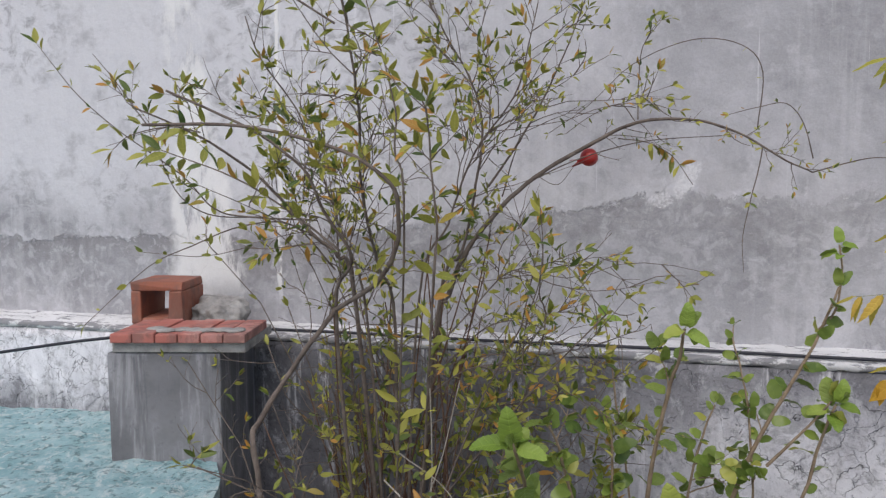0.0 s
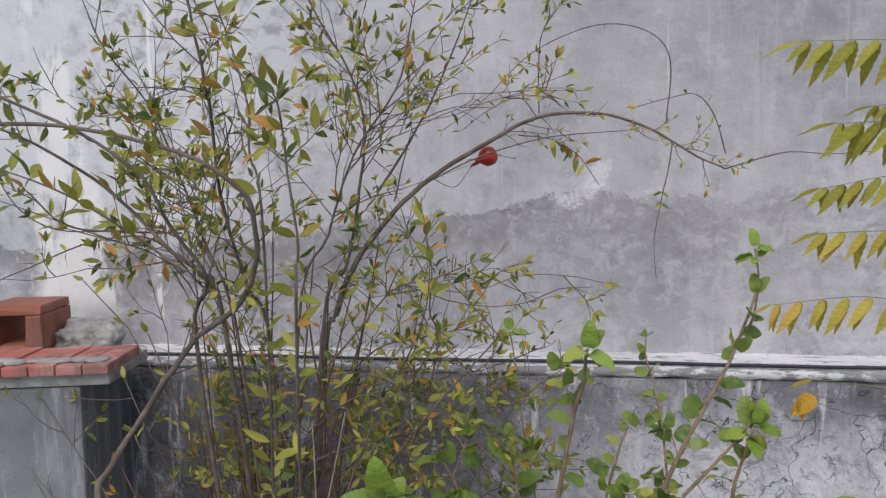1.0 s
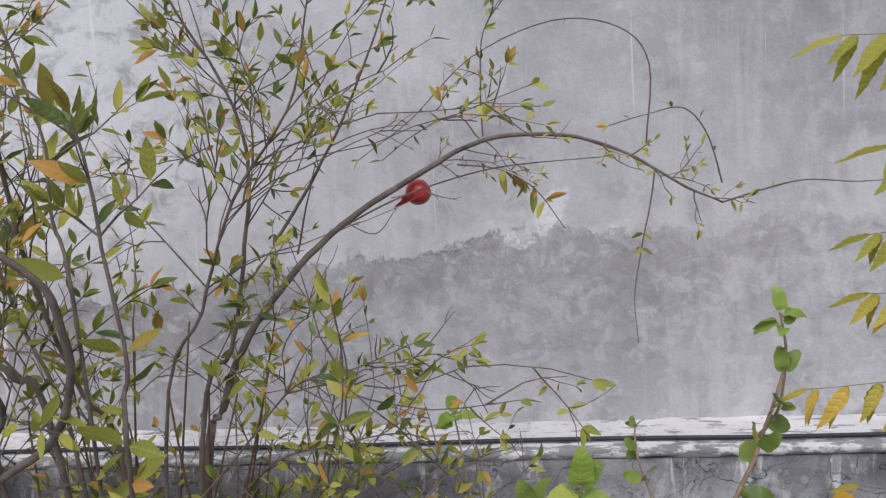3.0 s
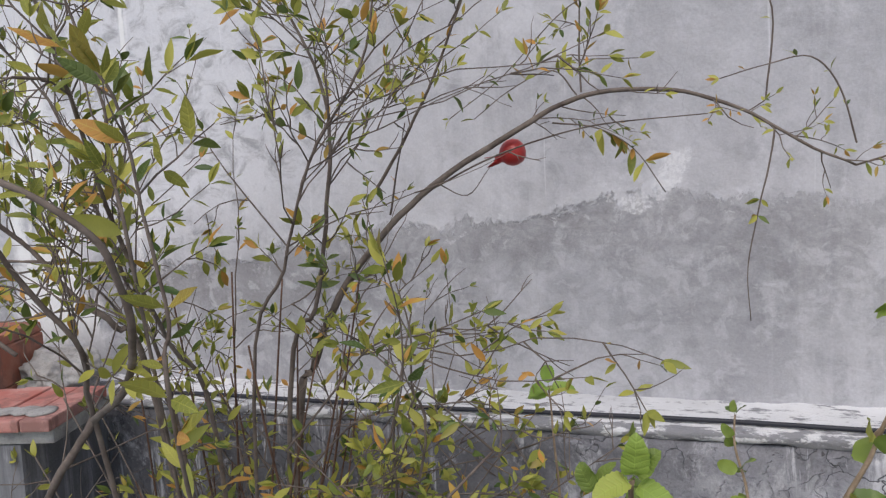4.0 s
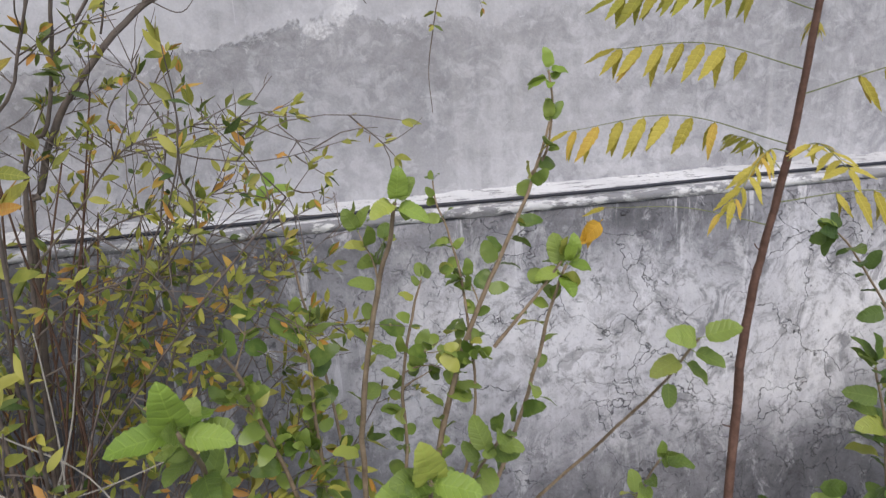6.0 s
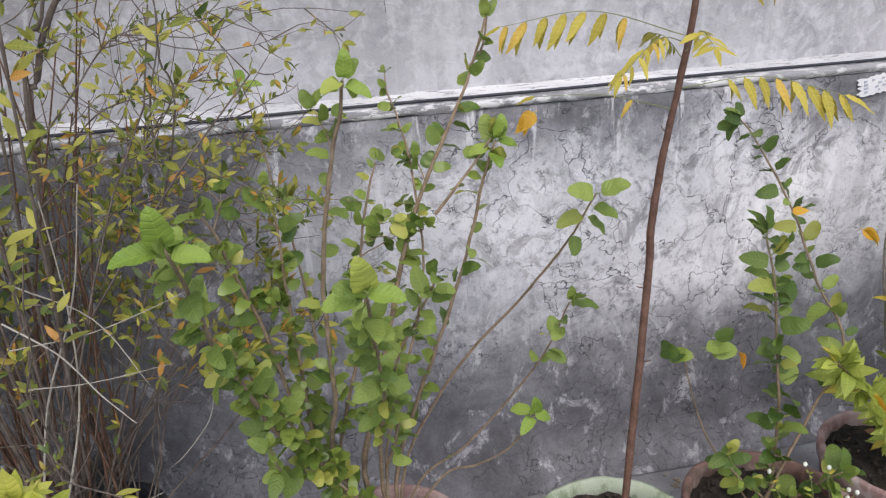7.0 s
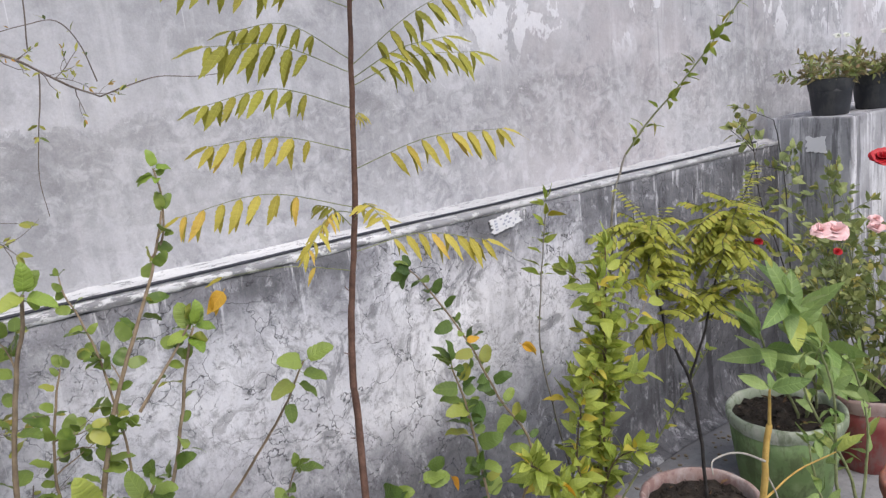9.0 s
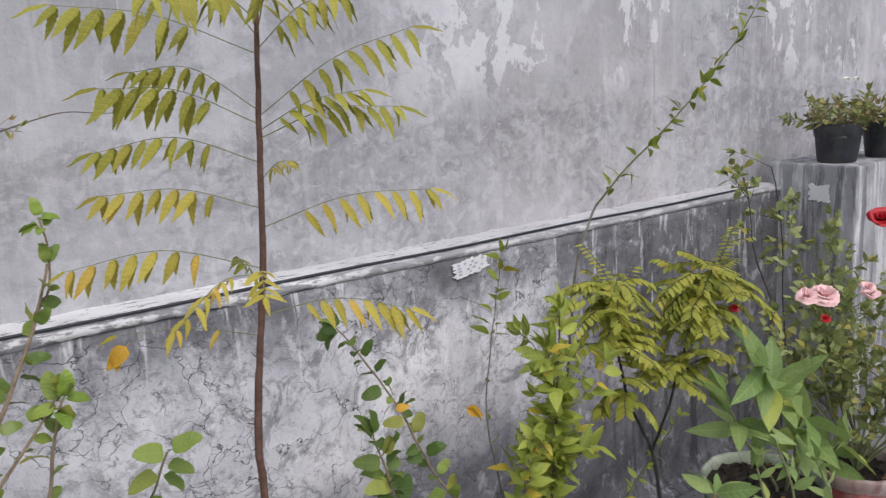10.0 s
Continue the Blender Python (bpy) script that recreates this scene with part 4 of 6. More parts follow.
p = bush.stem([(-0.4, 1.66, 0.3), (-0.403, 1.509, 0.82), (-0.387, 1.398, 1.242), (-0.32, 1.321, 1.344), (-0.354, 1.279, 1.434), (-0.374, 1.249, 1.503), (-0.453, 1.220, 1.569), (-0.597, 1.192, 1.637)], 0.0055, 0.003)
bush.brush(p, 7, 0.12, 0.032, 0.3)
p = bush.stem([(-0.298, 1.217, 1.371), (-0.378, 1.193, 1.438), (-0.460, 1.169, 1.491), (-0.575, 1.145, 1.535)], 0.003, 0.0012)
bush.dress(p, 0.03, 0.045, 0.2, 1, 2)
p = bush.stem([(-0.282, 1.543, 0.523), (-0.148, 1.242, 1.283), (-0.135, 1.225, 1.401), (-0.139, 1.210, 1.506), (-0.143, 1.194, 1.594), (-0.175, 1.180, 1.633)], 0.0035, 0.0015)
bush.dress(p, 0.035, 0.04, 0.3, 1, 2)
bush.brush(p, 4, 0.1, 0.034, 0.4)
p = bush.stem([(-0.342, 1.568, 0.522), (-0.211, 1.288, 1.385), (-0.221, 1.276, 1.529), (-0.216, 1.266, 1.593), (-0.227, 1.255, 1.659), (-0.245, 1.245, 1.731), (-0.260, 1.235, 1.797)], 0.003, 0.0012)
bush.dress(p, 0.05, 0.045, 0.3, 1, 2)
bush.brush(p, 4, 0.1, 0.04, 0.4)
p = bush.stem([(-0.282, 1.617, 0.422), (-0.022, 1.511, 1.133), (-0.013, 1.485, 1.276), (-0.001, 1.463, 1.34), (-0.007, 1.441, 1.401)], 0.003, 0.001)
bush.dress(p, 0.045, 0.034, 0.1, 1, 2)
p = bush.stem([(-0.049, 1.512, 1.12), (-0.034, 1.478, 1.222), (-0.006, 1.445, 1.299), (0.005, 1.413, 1.372), (0.005, 1.38, 1.437)], 0.002, 0.001)
bush.dress(p, 0.04, 0.034, 0.2, 1, 2)
p = bush.stem([(-0.24, 1.585, 1.141), (-0.163, 1.569, 1.223), (-0.089, 1.552, 1.301), (-0.01, 1.538, 1.323), (0.066, 1.523, 1.355)], 0.0025, 0.001)
bush.dress(p, 0.03, 0.026, 0.3, 1, 2)
bush.brush(p, 6, 0.09, 0.024, .3)
p = bush.stem([(-0.235, 1.634, 1.093), (-0.144, 1.617, 1.179), (-0.06, 1.602, 1.204), (0.031, 1.588, 1.224), (0.095, 1.575, 1.211)], 0.0025, 0.001)
bush.dress(p, 0.03, 0.026, 0.2, 1, 2)
bush.brush(p, 6, 0.09, 0.024, .2)
p = bush.stem([(-0.272, 1.591, 1.025), (-0.167, 1.562, 1.103), (-0.048, 1.535, 1.124), (0.071, 1.51, 1.122)], 0.0025, 0.001)
bush.dress(p, 0.03, 0.03, 0.2, 1, 2)
bush.brush(p, 7, 0.11, 0.028, .2)
p = bush.stem([(-0.308, 1.619, 0.945), (-0.18, 1.596, 1.003), (-0.061, 1.575, 1.036), (0.052, 1.553, 1.068), (0.11, 1.531, 1.138)], 0.0025, 0.001)
bush.dress(p, 0.03, 0.03, 0.2, 1, 2)
bush.brush(p, 7, 0.11, 0.028, .2)

# suckers and thin canes crowding round the root
for k in range(40):
    a, lean = bush.r.uniform(0, 6.283), bush.r.uniform(0.05, 0.42) if k % 3 else bush.r.uniform(0.3, 0.62)
    lean = min(lean, 0.3) if math.cos(a) < 0 else lean
    q = Vector((-0.36 + 0.13 * math.cos(a) * bush.r.random(), 1.70 + 0.09 * math.sin(a) * bush.r.random(), 0.25))
    way = Vector((math.sin(lean) * math.cos(a) + (0.10 if k % 4 == 0 else 0), math.sin(lean) * math.sin(a) * 0.55 - 0.06, math.cos(lean)))
    L = bush.r.uniform(0.45, 1.25)
    path = bush.twig(q, way, L, bush.r.uniform(0.0022, 0.0045), bush.r.uniform(-0.02, 0.05), 8)
    path = [v if v.y < YU - 0.03 else Vector((v.x, YU - 0.03, v.z)) for v in path]
    bush.brush(path, 5, 0.14, 0.030, 0.55, 1.0, gap=0.042, each=2, bare=0.8)
    bush.dress(path, 0.14, 0.030, 0.7, 1.0, 1)

# reddish canes rising close together from the root
CANE = bark("reddish_cane_bark", (0.05, 0.026, 0.018), (0.17, 0.095, 0.06), 36.0)
for k in range(28):
    q = Vector((-0.36 + bush.r.uniform(-0.13, 0.13), 1.68 + bush.r.uniform(-0.08, 0.08), 0.26))
    top = Vector((-0.36 + bush.r.uniform(-0.26, 0.24), q.y + bush.r.uniform(-0.16, 0.10), bush.r.uniform(0.95, 1.38)))
    mid = q.lerp(top, 0.55) + Vector((bush.r.uniform(-0.04, 0.04), 0, 0.03))
    path = bush.stem([q, q.lerp(mid, 0.5) + Vector((bush.r.uniform(-0.02, 0.02), 0, 0)), mid, top], bush.r.uniform(0.0035, 0.0062), 0.0018, "cane", CANE, 4, 6)
    bush.brush(path, 2, 0.10, 0.034, 0.7, 1.0, gap=0.04, each=2, bare=0.6)

# leafy skirt low on the side toward the hibiscus
for k in range(22):
    tgt = Vector((bush.r.uniform(-0.52, 0.20), bush.r.uniform(1.42, 1.84), bush.r.uniform(0.76, 1.08)))
    root = Vector((-0.36 + bush.r.uniform(-0.08, 0.08), 1.70 + bush.r.uniform(-0.06, 0.06), 0.26))
    path = smooth_path([root, root.lerp(tgt, 0.5) + Vector((0, 0, 0.09)), tgt], 6)
    tube(bush.twigs, [v - bush.at for v in path], 0.0022, 0.0008, 4)
    bush.brush(path, 3, 0.09, 0.036, 0.65, 1.0, gap=0.036, each=2, bare=0.25)
    bush.dress(path, 0.04, 0.040, 0.75, 1.0, 2)
# fine cross-growing shoots through the crown
inner = [q for q in bush.paths[13:45] if q[-1].z > 1.0]
for k in range(470):
    q = bush.r.choice(inner)
    i = bush.r.randrange(len(q) // 3, len(q) - 1)
    if q[i].z < 1.0 or not -0.50 < q[i].x < -0.06 or q[i].y < 1.3:
        continue
    path = bush.twig(q[i], bush.ways((q[i + 1] - q[i]).normalized(), bush.r.uniform(0.5, 1.2)) + Vector((0, 0.15, 0.25)), bush.r.uniform(0.12, 0.42), 0.0017, 0.0, 7)
    path = [v if v.y < YU - 0.02 else Vector((v.x, YU - 0.02, v.z)) for v in path]
    bush.brush(path, 3, 0.09, 0.025, 0.1, 1.0, gap=0.036, each=2, bare=0.6)
    bush.dress(path, 0.07, 0.026, 0.3, 1.0, 1)
bush.leaves = [l for l in bush.leaves if (l[0].translation + bush.at - Vector((0.068, 1.795, 1.544))).length > 0.06 and not (-0.10 < l[0].translation.x + bush.at.x < 0.16 and 1.44 < l[0].translation.z + bush.at.z < 1.60 and l[0].translation.y + bush.at.y < 1.74)]
bush.finish()

bm = bmesh.new()
lathe(bm, [(0.0005, 0.0), (0.006, 0.0008), (0.0125, 0.004), (0.0165, 0.010), (0.0178, 0.017), (0.0165, 0.024), (0.0125, 0.030), (0.0075, 0.0335), (0.0055, 0.036), (0.0062, 0.040), (0.0050, 0.040), (0.0040, 0.036)], 28)
fruit = part("pomegranate", bm, FRUIT_SKIN)
fruit.matrix_world = Matrix.Translation((0.068, 1.795, 1.544)) @ pose(0, 0, 0, 0, -112, 0) @ Matrix.Diagonal((1.12, 1.12, 1.12, 1))
bm = bmesh.new()
lathe(bm, [(0.0050, 0.037), (0.0064, 0.041), (0.0056, 0.0415), (0.0042, 0.038)], 18)
tops = sorted(bm.verts, key=lambda q: -q.co.z)[:36]
for q in tops:
    a = math.atan2(q.co.y, q.co.x)
    q.co.z += 0.014 * max(0.0, math.cos(3 * a)) ** 2
    q.co.xy *= 1 + 0.5 * max(0.0, math.cos(3 * a)) ** 2
part("calyx", bm, FRUIT_SKIN, fruit, "pointed red calyx crown")
tagged(fruit, "small ripe red pomegranate hanging on the arched branch", "fruit")


# ---- hibiscus in its pot ----
hib = Plant("hibiscus_shrub", "tall leggy hibiscus with bright green toothed leaves in a pot", "shrub", (0.274, 1.539, 0.24), HIB_WOOD, HIB, 5, slim=0.98, scale=0.90)
p = hib.stem([(0.279, 1.539, 0.24), (0.173, 1.532, 0.457), (0.186, 1.49, 0.651), (0.187, 1.446, 0.88), (0.209, 1.406, 1.058), (0.235, 1.371, 1.18), (0.245, 1.339, 1.244)], 0.006, 0.0025)
hib.dress(p, 0.05, 0.045, 0.2, 0.55, 1, 1.05, 0.15)
hib.crown(p, 0.045, HIBY, 4)
p = hib.stem([(0.279, 1.539, 0.24), (0.228, 1.567, 0.406), (0.285, 1.563, 0.65), (0.328, 1.564, 0.831), (0.377, 1.567, 0.977), (0.435, 1.573, 1.096), (0.479, 1.581, 1.183), (0.518, 1.587, 1.289)], 0.007, 0.0022)
hib.dress(p, 0.035, 0.04, 0.35, 1.0, 1, 1.05, 0.15)
p = hib.stem([(0.484, 1.593, 1.203), (0.513, 1.591, 1.243), (0.521, 1.586, 1.311), (0.515, 1.581, 1.365)], 0.0022, 0.0018)
hib.crown(p, 0.034, HIBY, 4)
hib.dress(p, 0.04, 0.028, 0.2, 1, 2, tip=False)
p = hib.stem([(0.279, 1.539, 0.24), (0.296, 1.546, 0.418), (0.351, 1.52, 0.612), (0.395, 1.498, 0.745), (0.443, 1.474, 0.903), (0.47, 1.452, 1.041), (0.489, 1.434, 1.111)], 0.0055, 0.002)
hib.dress(p, 0.032, 0.048, 0.3, 1.0, 1, 1.05, 0.15)
hib.crown(p, 0.045, HIBY, 4)
p = hib.stem([(0.389, 1.463, 0.988), (0.441, 1.448, 1.056), (0.485, 1.434, 1.121)], 0.003, 0.0016)
hib.dress(p, 0.03, 0.04, 0.2, 1, 1)
p = hib.stem([(0.279, 1.539, 0.24), (0.321, 1.544, 0.453), (0.412, 1.475, 0.673), (0.499, 1.411, 0.813), (0.541, 1.351, 0.905), (0.562, 1.292, 0.982), (0.58, 1.231, 1.072)], 0.0035, 0.0016)
hib.leaf(p[-1], Vector((0.5, -0.3, 0.3)), 0.055)
hib.leaf(p[-1], Vector((-0.6, -0.3, 0.3)), 0.05)
hib.leaf(p[-2], Vector((0.5, -0.4, -0.2)), 0.05)
hib.leaf(p[-3], Vector((-0.6, -0.3, 0.1)), 0.048)
hib.leaf(p[-3], Vector((0.4, -0.4, -0.3)), 0.045)
hib.leaf(p[-5], Vector((-0.1, -0.4, -0.5)), 0.04)
p = hib.stem([(0.279, 1.539, 0.24), (0.337, 1.528, 0.395), (0.422, 1.469, 0.505), (0.513, 1.407, 0.656), (0.55, 1.347, 0.769), (0.563, 1.287, 0.877)], 0.003, 0.0014)
hib.dress(p, 0.03, 0.042, 0.75, 1, 2)
hib.leaf(p[8], Vector((0.2, -0.4, 0.5)), 0.025)
p = hib.stem([(0.279, 1.539, 0.24), (0.376, 1.484, 0.429), (0.438, 1.445, 0.474), (0.485, 1.406, 0.526), (0.514, 1.365, 0.594), (0.514, 1.324, 0.653)], 0.003, 0.0015)
hib.crown(p, 0.045, HIBY, 3)
p = hib.stem([(0.279, 1.539, 0.24), (0.161, 1.5, 0.457), (0.085, 1.417, 0.625), (0.05, 1.334, 0.777), (0.022, 1.254, 0.911), (0.015, 1.174, 1.032), (0.011, 1.098, 1.114)], 0.006, 0.0022)
hib.dress(p, 0.028, 0.05, 0.3, 1, 2)
hib.crown(p, 0.060, HIBY, 3)
p = hib.stem([(0.279, 1.539, 0.24), (0.259, 1.524, 0.429), (0.264, 1.37, 0.693), (0.248, 1.222, 0.876), (0.228, 1.075, 1.039)], 0.006, 0.0022)
hib.dress(p, 0.032, 0.05, 0.35, 1, 2)
hib.crown(p, 0.060, HIBY, 3)
p = hib.stem([(0.279, 1.539, 0.24), (0.184, 1.544, 0.433), (0.213, 1.561, 0.592), (0.262, 1.58, 0.742), (0.267, 1.598, 0.882), (0.291, 1.62, 0.984), (0.314, 1.645, 1.039)], 0.0045, 0.0018)
hib.dress(p, 0.03, 0.047, 0.35, 1, 1)
hib.brush(p, 3, 0.08, 0.042, 0.4, gap=0.03, each=1)
p = hib.stem([(0.279, 1.539, 0.24), (0.152, 1.543, 0.441), (0.13, 1.532, 0.719), (0.124, 1.531, 0.876), (0.123, 1.533, 0.98), (0.116, 1.542, 1.009)], 0.0045, 0.0018)
hib.dress(p, 0.028, 0.05, 0.3, 1, 2)
hib.brush(p, 3, 0.08, 0.042, 0.4, gap=0.03, each=1)
p = hib.stem([(0.279, 1.539, 0.24), (0.276, 1.543, 0.465), (0.372, 1.556, 0.804), (0.372, 1.577, 1.018), (0.359, 1.606, 1.118), (0.346, 1.64, 1.165), (0.348, 1.675, 1.195)], 0.003, 0.0012)
hib.dress(p, 0.05, 0.03, 0.7, 1, 2)
p = hib.stem([(0.279, 1.539, 0.24), (0.142, 1.542, 0.457), (0.163, 1.594, 0.705), (0.145, 1.65, 0.893), (0.119, 1.711, 1.011), (0.101, 1.774, 1.109), (0.083, 1.84, 1.171)], 0.0035, 0.0014)
hib.crown(p, 0.04, HIBY, 4)
hib.dress(p, 0.05, 0.035, 0.4, 0.8, 1, tip=False)
p = hib.stem([(0.279, 1.539, 0.24), (0.182, 1.501, 0.451), (0.147, 1.462, 0.547), (0.114, 1.425, 0.625), (0.078, 1.387, 0.721), (0.046, 1.348, 0.811)], 0.004, 0.0018)
hib.dress(p, 0.024, 0.046, 0.1, 1, 2)
p = hib.stem([(0.279, 1.539, 0.24), (0.18, 1.458, 0.47), (0.124, 1.424, 0.543), (0.079, 1.394, 0.574), (0.068, 1.361, 0.644)], 0.003, 0.0018)
hib.dress(p, 0.024, 0.046, 0.1, 1, 2)
p = hib.stem([(0.279, 1.539, 0.24), (0.269, 1.526, 0.413), (0.296, 1.464, 0.584), (0.29, 1.403, 0.734), (0.329, 1.346, 0.86), (0.353, 1.29, 0.948)], 0.004, 0.002)
hib.dress(p, 0.03, 0.045, 0.3, 1, 2)
p = hib.stem([(0.279, 1.539, 0.24), (0.15, 1.544, 0.428), (0.085, 1.502, 0.765), (0.048, 1.476, 0.911), (0.026, 1.453, 1.002), (0.014, 1.435, 1.037)], 0.0045, 0.002)
hib.dress(p, 0.03, 0.047, 0.35, 1, 1)
hib.brush(p, 3, 0.08, 0.042, 0.4, gap=0.03, each=1)
for path in hib.paths[:]:
    if path[-1].z > 0.55 and path[0].z < 0.4 and not (path[-1].x > 0.48 and path[-1].z < 1.12):
        hib.dress(path, 0.055, 0.042, 0.35, 0.92, 1, 1.1, 0.1, tip=False)
        hib.brush(path, 1, 0.06, 0.040, 0.35, 0.8, gap=0.025, each=2, bare=0.0, depth=0.2)
hib.finish(300)


# ---- neem sapling ----
neem = Plant("neem_sapling", "slender neem sapling with drooping yellow-green toothed leaflets in a pot", "tree", (0.74, 1.434, 0.24), NEEM_WOOD, NEEM, 21)
trunk = neem.stem([(0.74, 1.434, 0.24), (0.796, 1.486, 0.778), (0.794, 1.479, 0.913), (0.806, 1.473, 1.042), (0.809, 1.465, 1.085), (0.818, 1.432, 1.242), (0.821, 1.407, 1.390), (0.821, 1.382, 1.528), (0.822, 1.358, 1.658), (0.822, 1.332, 1.786)], 0.0082, 0.0034, 'trunk', n=6, sides=12)


def frond(base, tip, sag, pairs, size, blades, first=0.3, hang=0.8):
    """A neem leaf: an arched midrib with leaflets hanging in pairs."""
    base, tip = Vector(base), Vector(tip)
    mid = base.lerp(tip, 0.5) + Vector((0, 0, sag))
    rib = smooth_path([base, mid, tip], 8)
    bm = bmesh.new()
    tube(bm, [p - neem.at for p in rib], 0.0010, 0.0005, 5)
    fr = part("midrib", bm, GREEN_WOOD, neem.ob)
    d = (tip - base).normalized()
    for k in range(pairs):
        u = first + (0.97 - first) * k / max(pairs - 1, 1)
        i = min(int(u * 16), 15)
        p = rib[i].lerp(rib[i + 1], u * 16 - i)
        for s in (-1, 1):
            side = d.cross(Vector((0, 0, 1))).normalized() * s
            w = d * neem.r.uniform(0.25, 0.5) + side * neem.r.uniform(0.15, 0.6) + Vector((0, 0, -hang * neem.r.uniform(0.7, 1.2)))
            ob = new("leaflet", neem.r.choice(blades))
            ob.parent = fr
            ob.matrix_local = aim(p - neem.at, w, side * 0.9 + d * 0.4 + Vector((0, -0.5, 0.4)), size * neem.r.uniform(0.8, 1.12) * (0.8 if k in (0, pairs - 1) else 1))
    ob = new("leaflet", neem.r.choice(blades))
    ob.parent = fr
    ob.matrix_local = aim(tip - neem.at, d + Vector((0, 0, -0.5)), Vector((0, -0.5, 1)), size * 0.9)


frond((0.814, 1.431, 1.254), (0.540, 1.560, 1.276), 0.032, 7, 0.065, NEEMY, 0.32, 0.8)
frond((0.818, 1.413, 1.357), (0.605, 1.542, 1.392), 0.021, 7, 0.058, NEEMY, 0.3, 0.8)
frond((0.820, 1.400, 1.432), (0.601, 1.529, 1.462), 0.032, 8, 0.058, NEEM, 0.3, 0.8)
frond((0.820, 1.389, 1.493), (0.619, 1.518, 1.560), 0.025, 7, 0.07, NEEM, 0.3, 0.8)
frond((0.820, 1.385, 1.515), (0.667, 1.514, 1.583), 0.035, 7, 0.052, NEEM, 0.3, 0.8)
frond((0.821, 1.369, 1.599), (0.565, 1.498, 1.682), 0.021, 7, 0.07, NEEM, 0.34, 0.8)
frond((0.820, 1.420, 1.322), (1.087, 1.307, 1.364), 0.021, 8, 0.065, NEEMY, 0.25, 0.8)
frond((0.815, 1.446, 1.166), (1.045, 1.334, 1.154), 0.025, 8, 0.065, NEEMY, 0.3, 0.8)
frond((0.823, 1.393, 1.470), (1.013, 1.281, 1.508), 0.021, 8, 0.058, NEEM, 0.3, 0.8)
frond((0.824, 1.386, 1.506), (1.042, 1.274, 1.629), 0.021, 9, 0.061, NEEM, 0.2, 0.8)
frond((0.823, 1.390, 1.483), (0.949, 1.278, 1.537), 0.014, 8, 0.052, NEEM, 0.2, 0.5)
frond((0.824, 1.368, 1.607), (0.920, 1.256, 1.678), 0.021, 7, 0.061, NEEM, 0.25, 0.8)
frond((0.822, 1.364, 1.625), (0.812, 1.229, 1.710), 0.021, 8, 0.061, NEEM, 0.3, 0.8)
frond((0.822, 1.364, 1.625), (0.680, 1.325, 1.724), 0.028, 8, 0.061, NEEM, 0.3, 0.8)
frond((0.822, 1.360, 1.649), (0.595, 1.104, 1.654), 0.028, 8, 0.061, NEEM, 0.3, 0.8)
frond((0.818, 1.432, 1.242), (0.606, 1.217, 1.238), 0.028, 7, 0.041, NEEMY, 0.4, 0.5)
frond((0.817, 1.436, 1.227), (0.724, 1.188, 1.269), 0.028, 7, 0.041, NEEMY, 0.3, 0.2)
frond((0.816, 1.438, 1.212), (0.846, 1.628, 1.238), 0.014, 7, 0.041, NEEM, 0.3, 0.5)
frond((0.820, 1.406, 1.400), (0.975, 1.616, 1.408), 0.014, 7, 0.041, NEEMY, 0.3, 0.5)
frond((0.814, 1.452, 1.129), (0.606, 1.580, 1.147), 0.014, 1, 0.046, NEEMY, 0.3, 0.5)
frond((0.821, 1.348, 1.708), (0.664, 1.477, 1.785), 0.028, 8, 0.061, NEEM, 0.3, 0.8)
frond((0.822, 1.346, 1.716), (0.985, 1.234, 1.746), 0.028, 8, 0.061, NEEM, 0.3, 0.8)
neem.leaf(Vector((0.642, 1.68, 1.1)), Vector((-0.5, -0.2, -0.35)), 0.06, Vector((0, -1, 0.6)), ORANGE[0])
neem.leaf(Vector((0.613, 1.679, 1.101)), Vector((0.1, -0.2, -0.9)), 0.05, Vector((0.3, -1, 0.3)), ORANGE[0])
for z in (0.62, 0.80, 0.97, 1.09):
    neem.twig(trunk[min(range(len(trunk)), key=lambda i: abs(trunk[i].z - z))], Vector((-0.7 if z > 0.7 else 0.6, -0.3, 0.3)), 0.022, 0.0018)
neem.finish()


# ---- plants in the other pots ----
b = Plant("young_hibiscus", "young potted hibiscus with rounded green leaves on zigzag stems", "plant", (1.063, 1.434, 0.24), HIB_WOOD, HIBD + HIBD + HIB, 31)
p = b.stem([(1.063, 1.434, 0.24), (1.16, 1.444, 0.453), (1.235, 1.464, 0.596), (1.163, 1.484, 0.743), (1.115, 1.504, 0.875), (1.063, 1.524, 0.976), (1.025, 1.544, 1.044), (1.012, 1.564, 1.068)], 0.0035, 0.0014)
b.dress(p, 0.03, 0.044, 0.3, 1, 2)
b.leaf(p[-1], Vector((-0.7, -0.2, -0.3)), 0.045)
p = b.stem([(1.063, 1.434, 0.24), (1.088, 1.444, 0.278), (1.085, 1.444, 0.469), (1.058, 1.444, 0.655), (1.036, 1.444, 0.789), (1.011, 1.444, 0.875)], 0.004, 0.002)
b.dress(p, 0.022, 0.052, 0.05, 1, 2)
p = b.stem([(1.043, 1.434, 0.24), (0.98, 1.444, 0.347), (0.903, 1.424, 0.478), (0.849, 1.404, 0.619), (0.825, 1.384, 0.691)], 0.0022, 0.0014)
for k in range(6): b.leaf(p[-1] + Vector((b.r.uniform(-0.05, 0.05), 0, b.r.uniform(-0.01, 0.03))), Vector((b.r.uniform(-1, 1), -0.4, 0.2)), 0.055)
p = b.stem([(1.063, 1.434, 0.24), (1.116, 1.424, 0.249), (1.171, 1.394, 0.314), (1.192, 1.364, 0.357)], 0.003, 0.0015)
b.dress(p, 0.016, 0.055, 0.1, 1, 2)
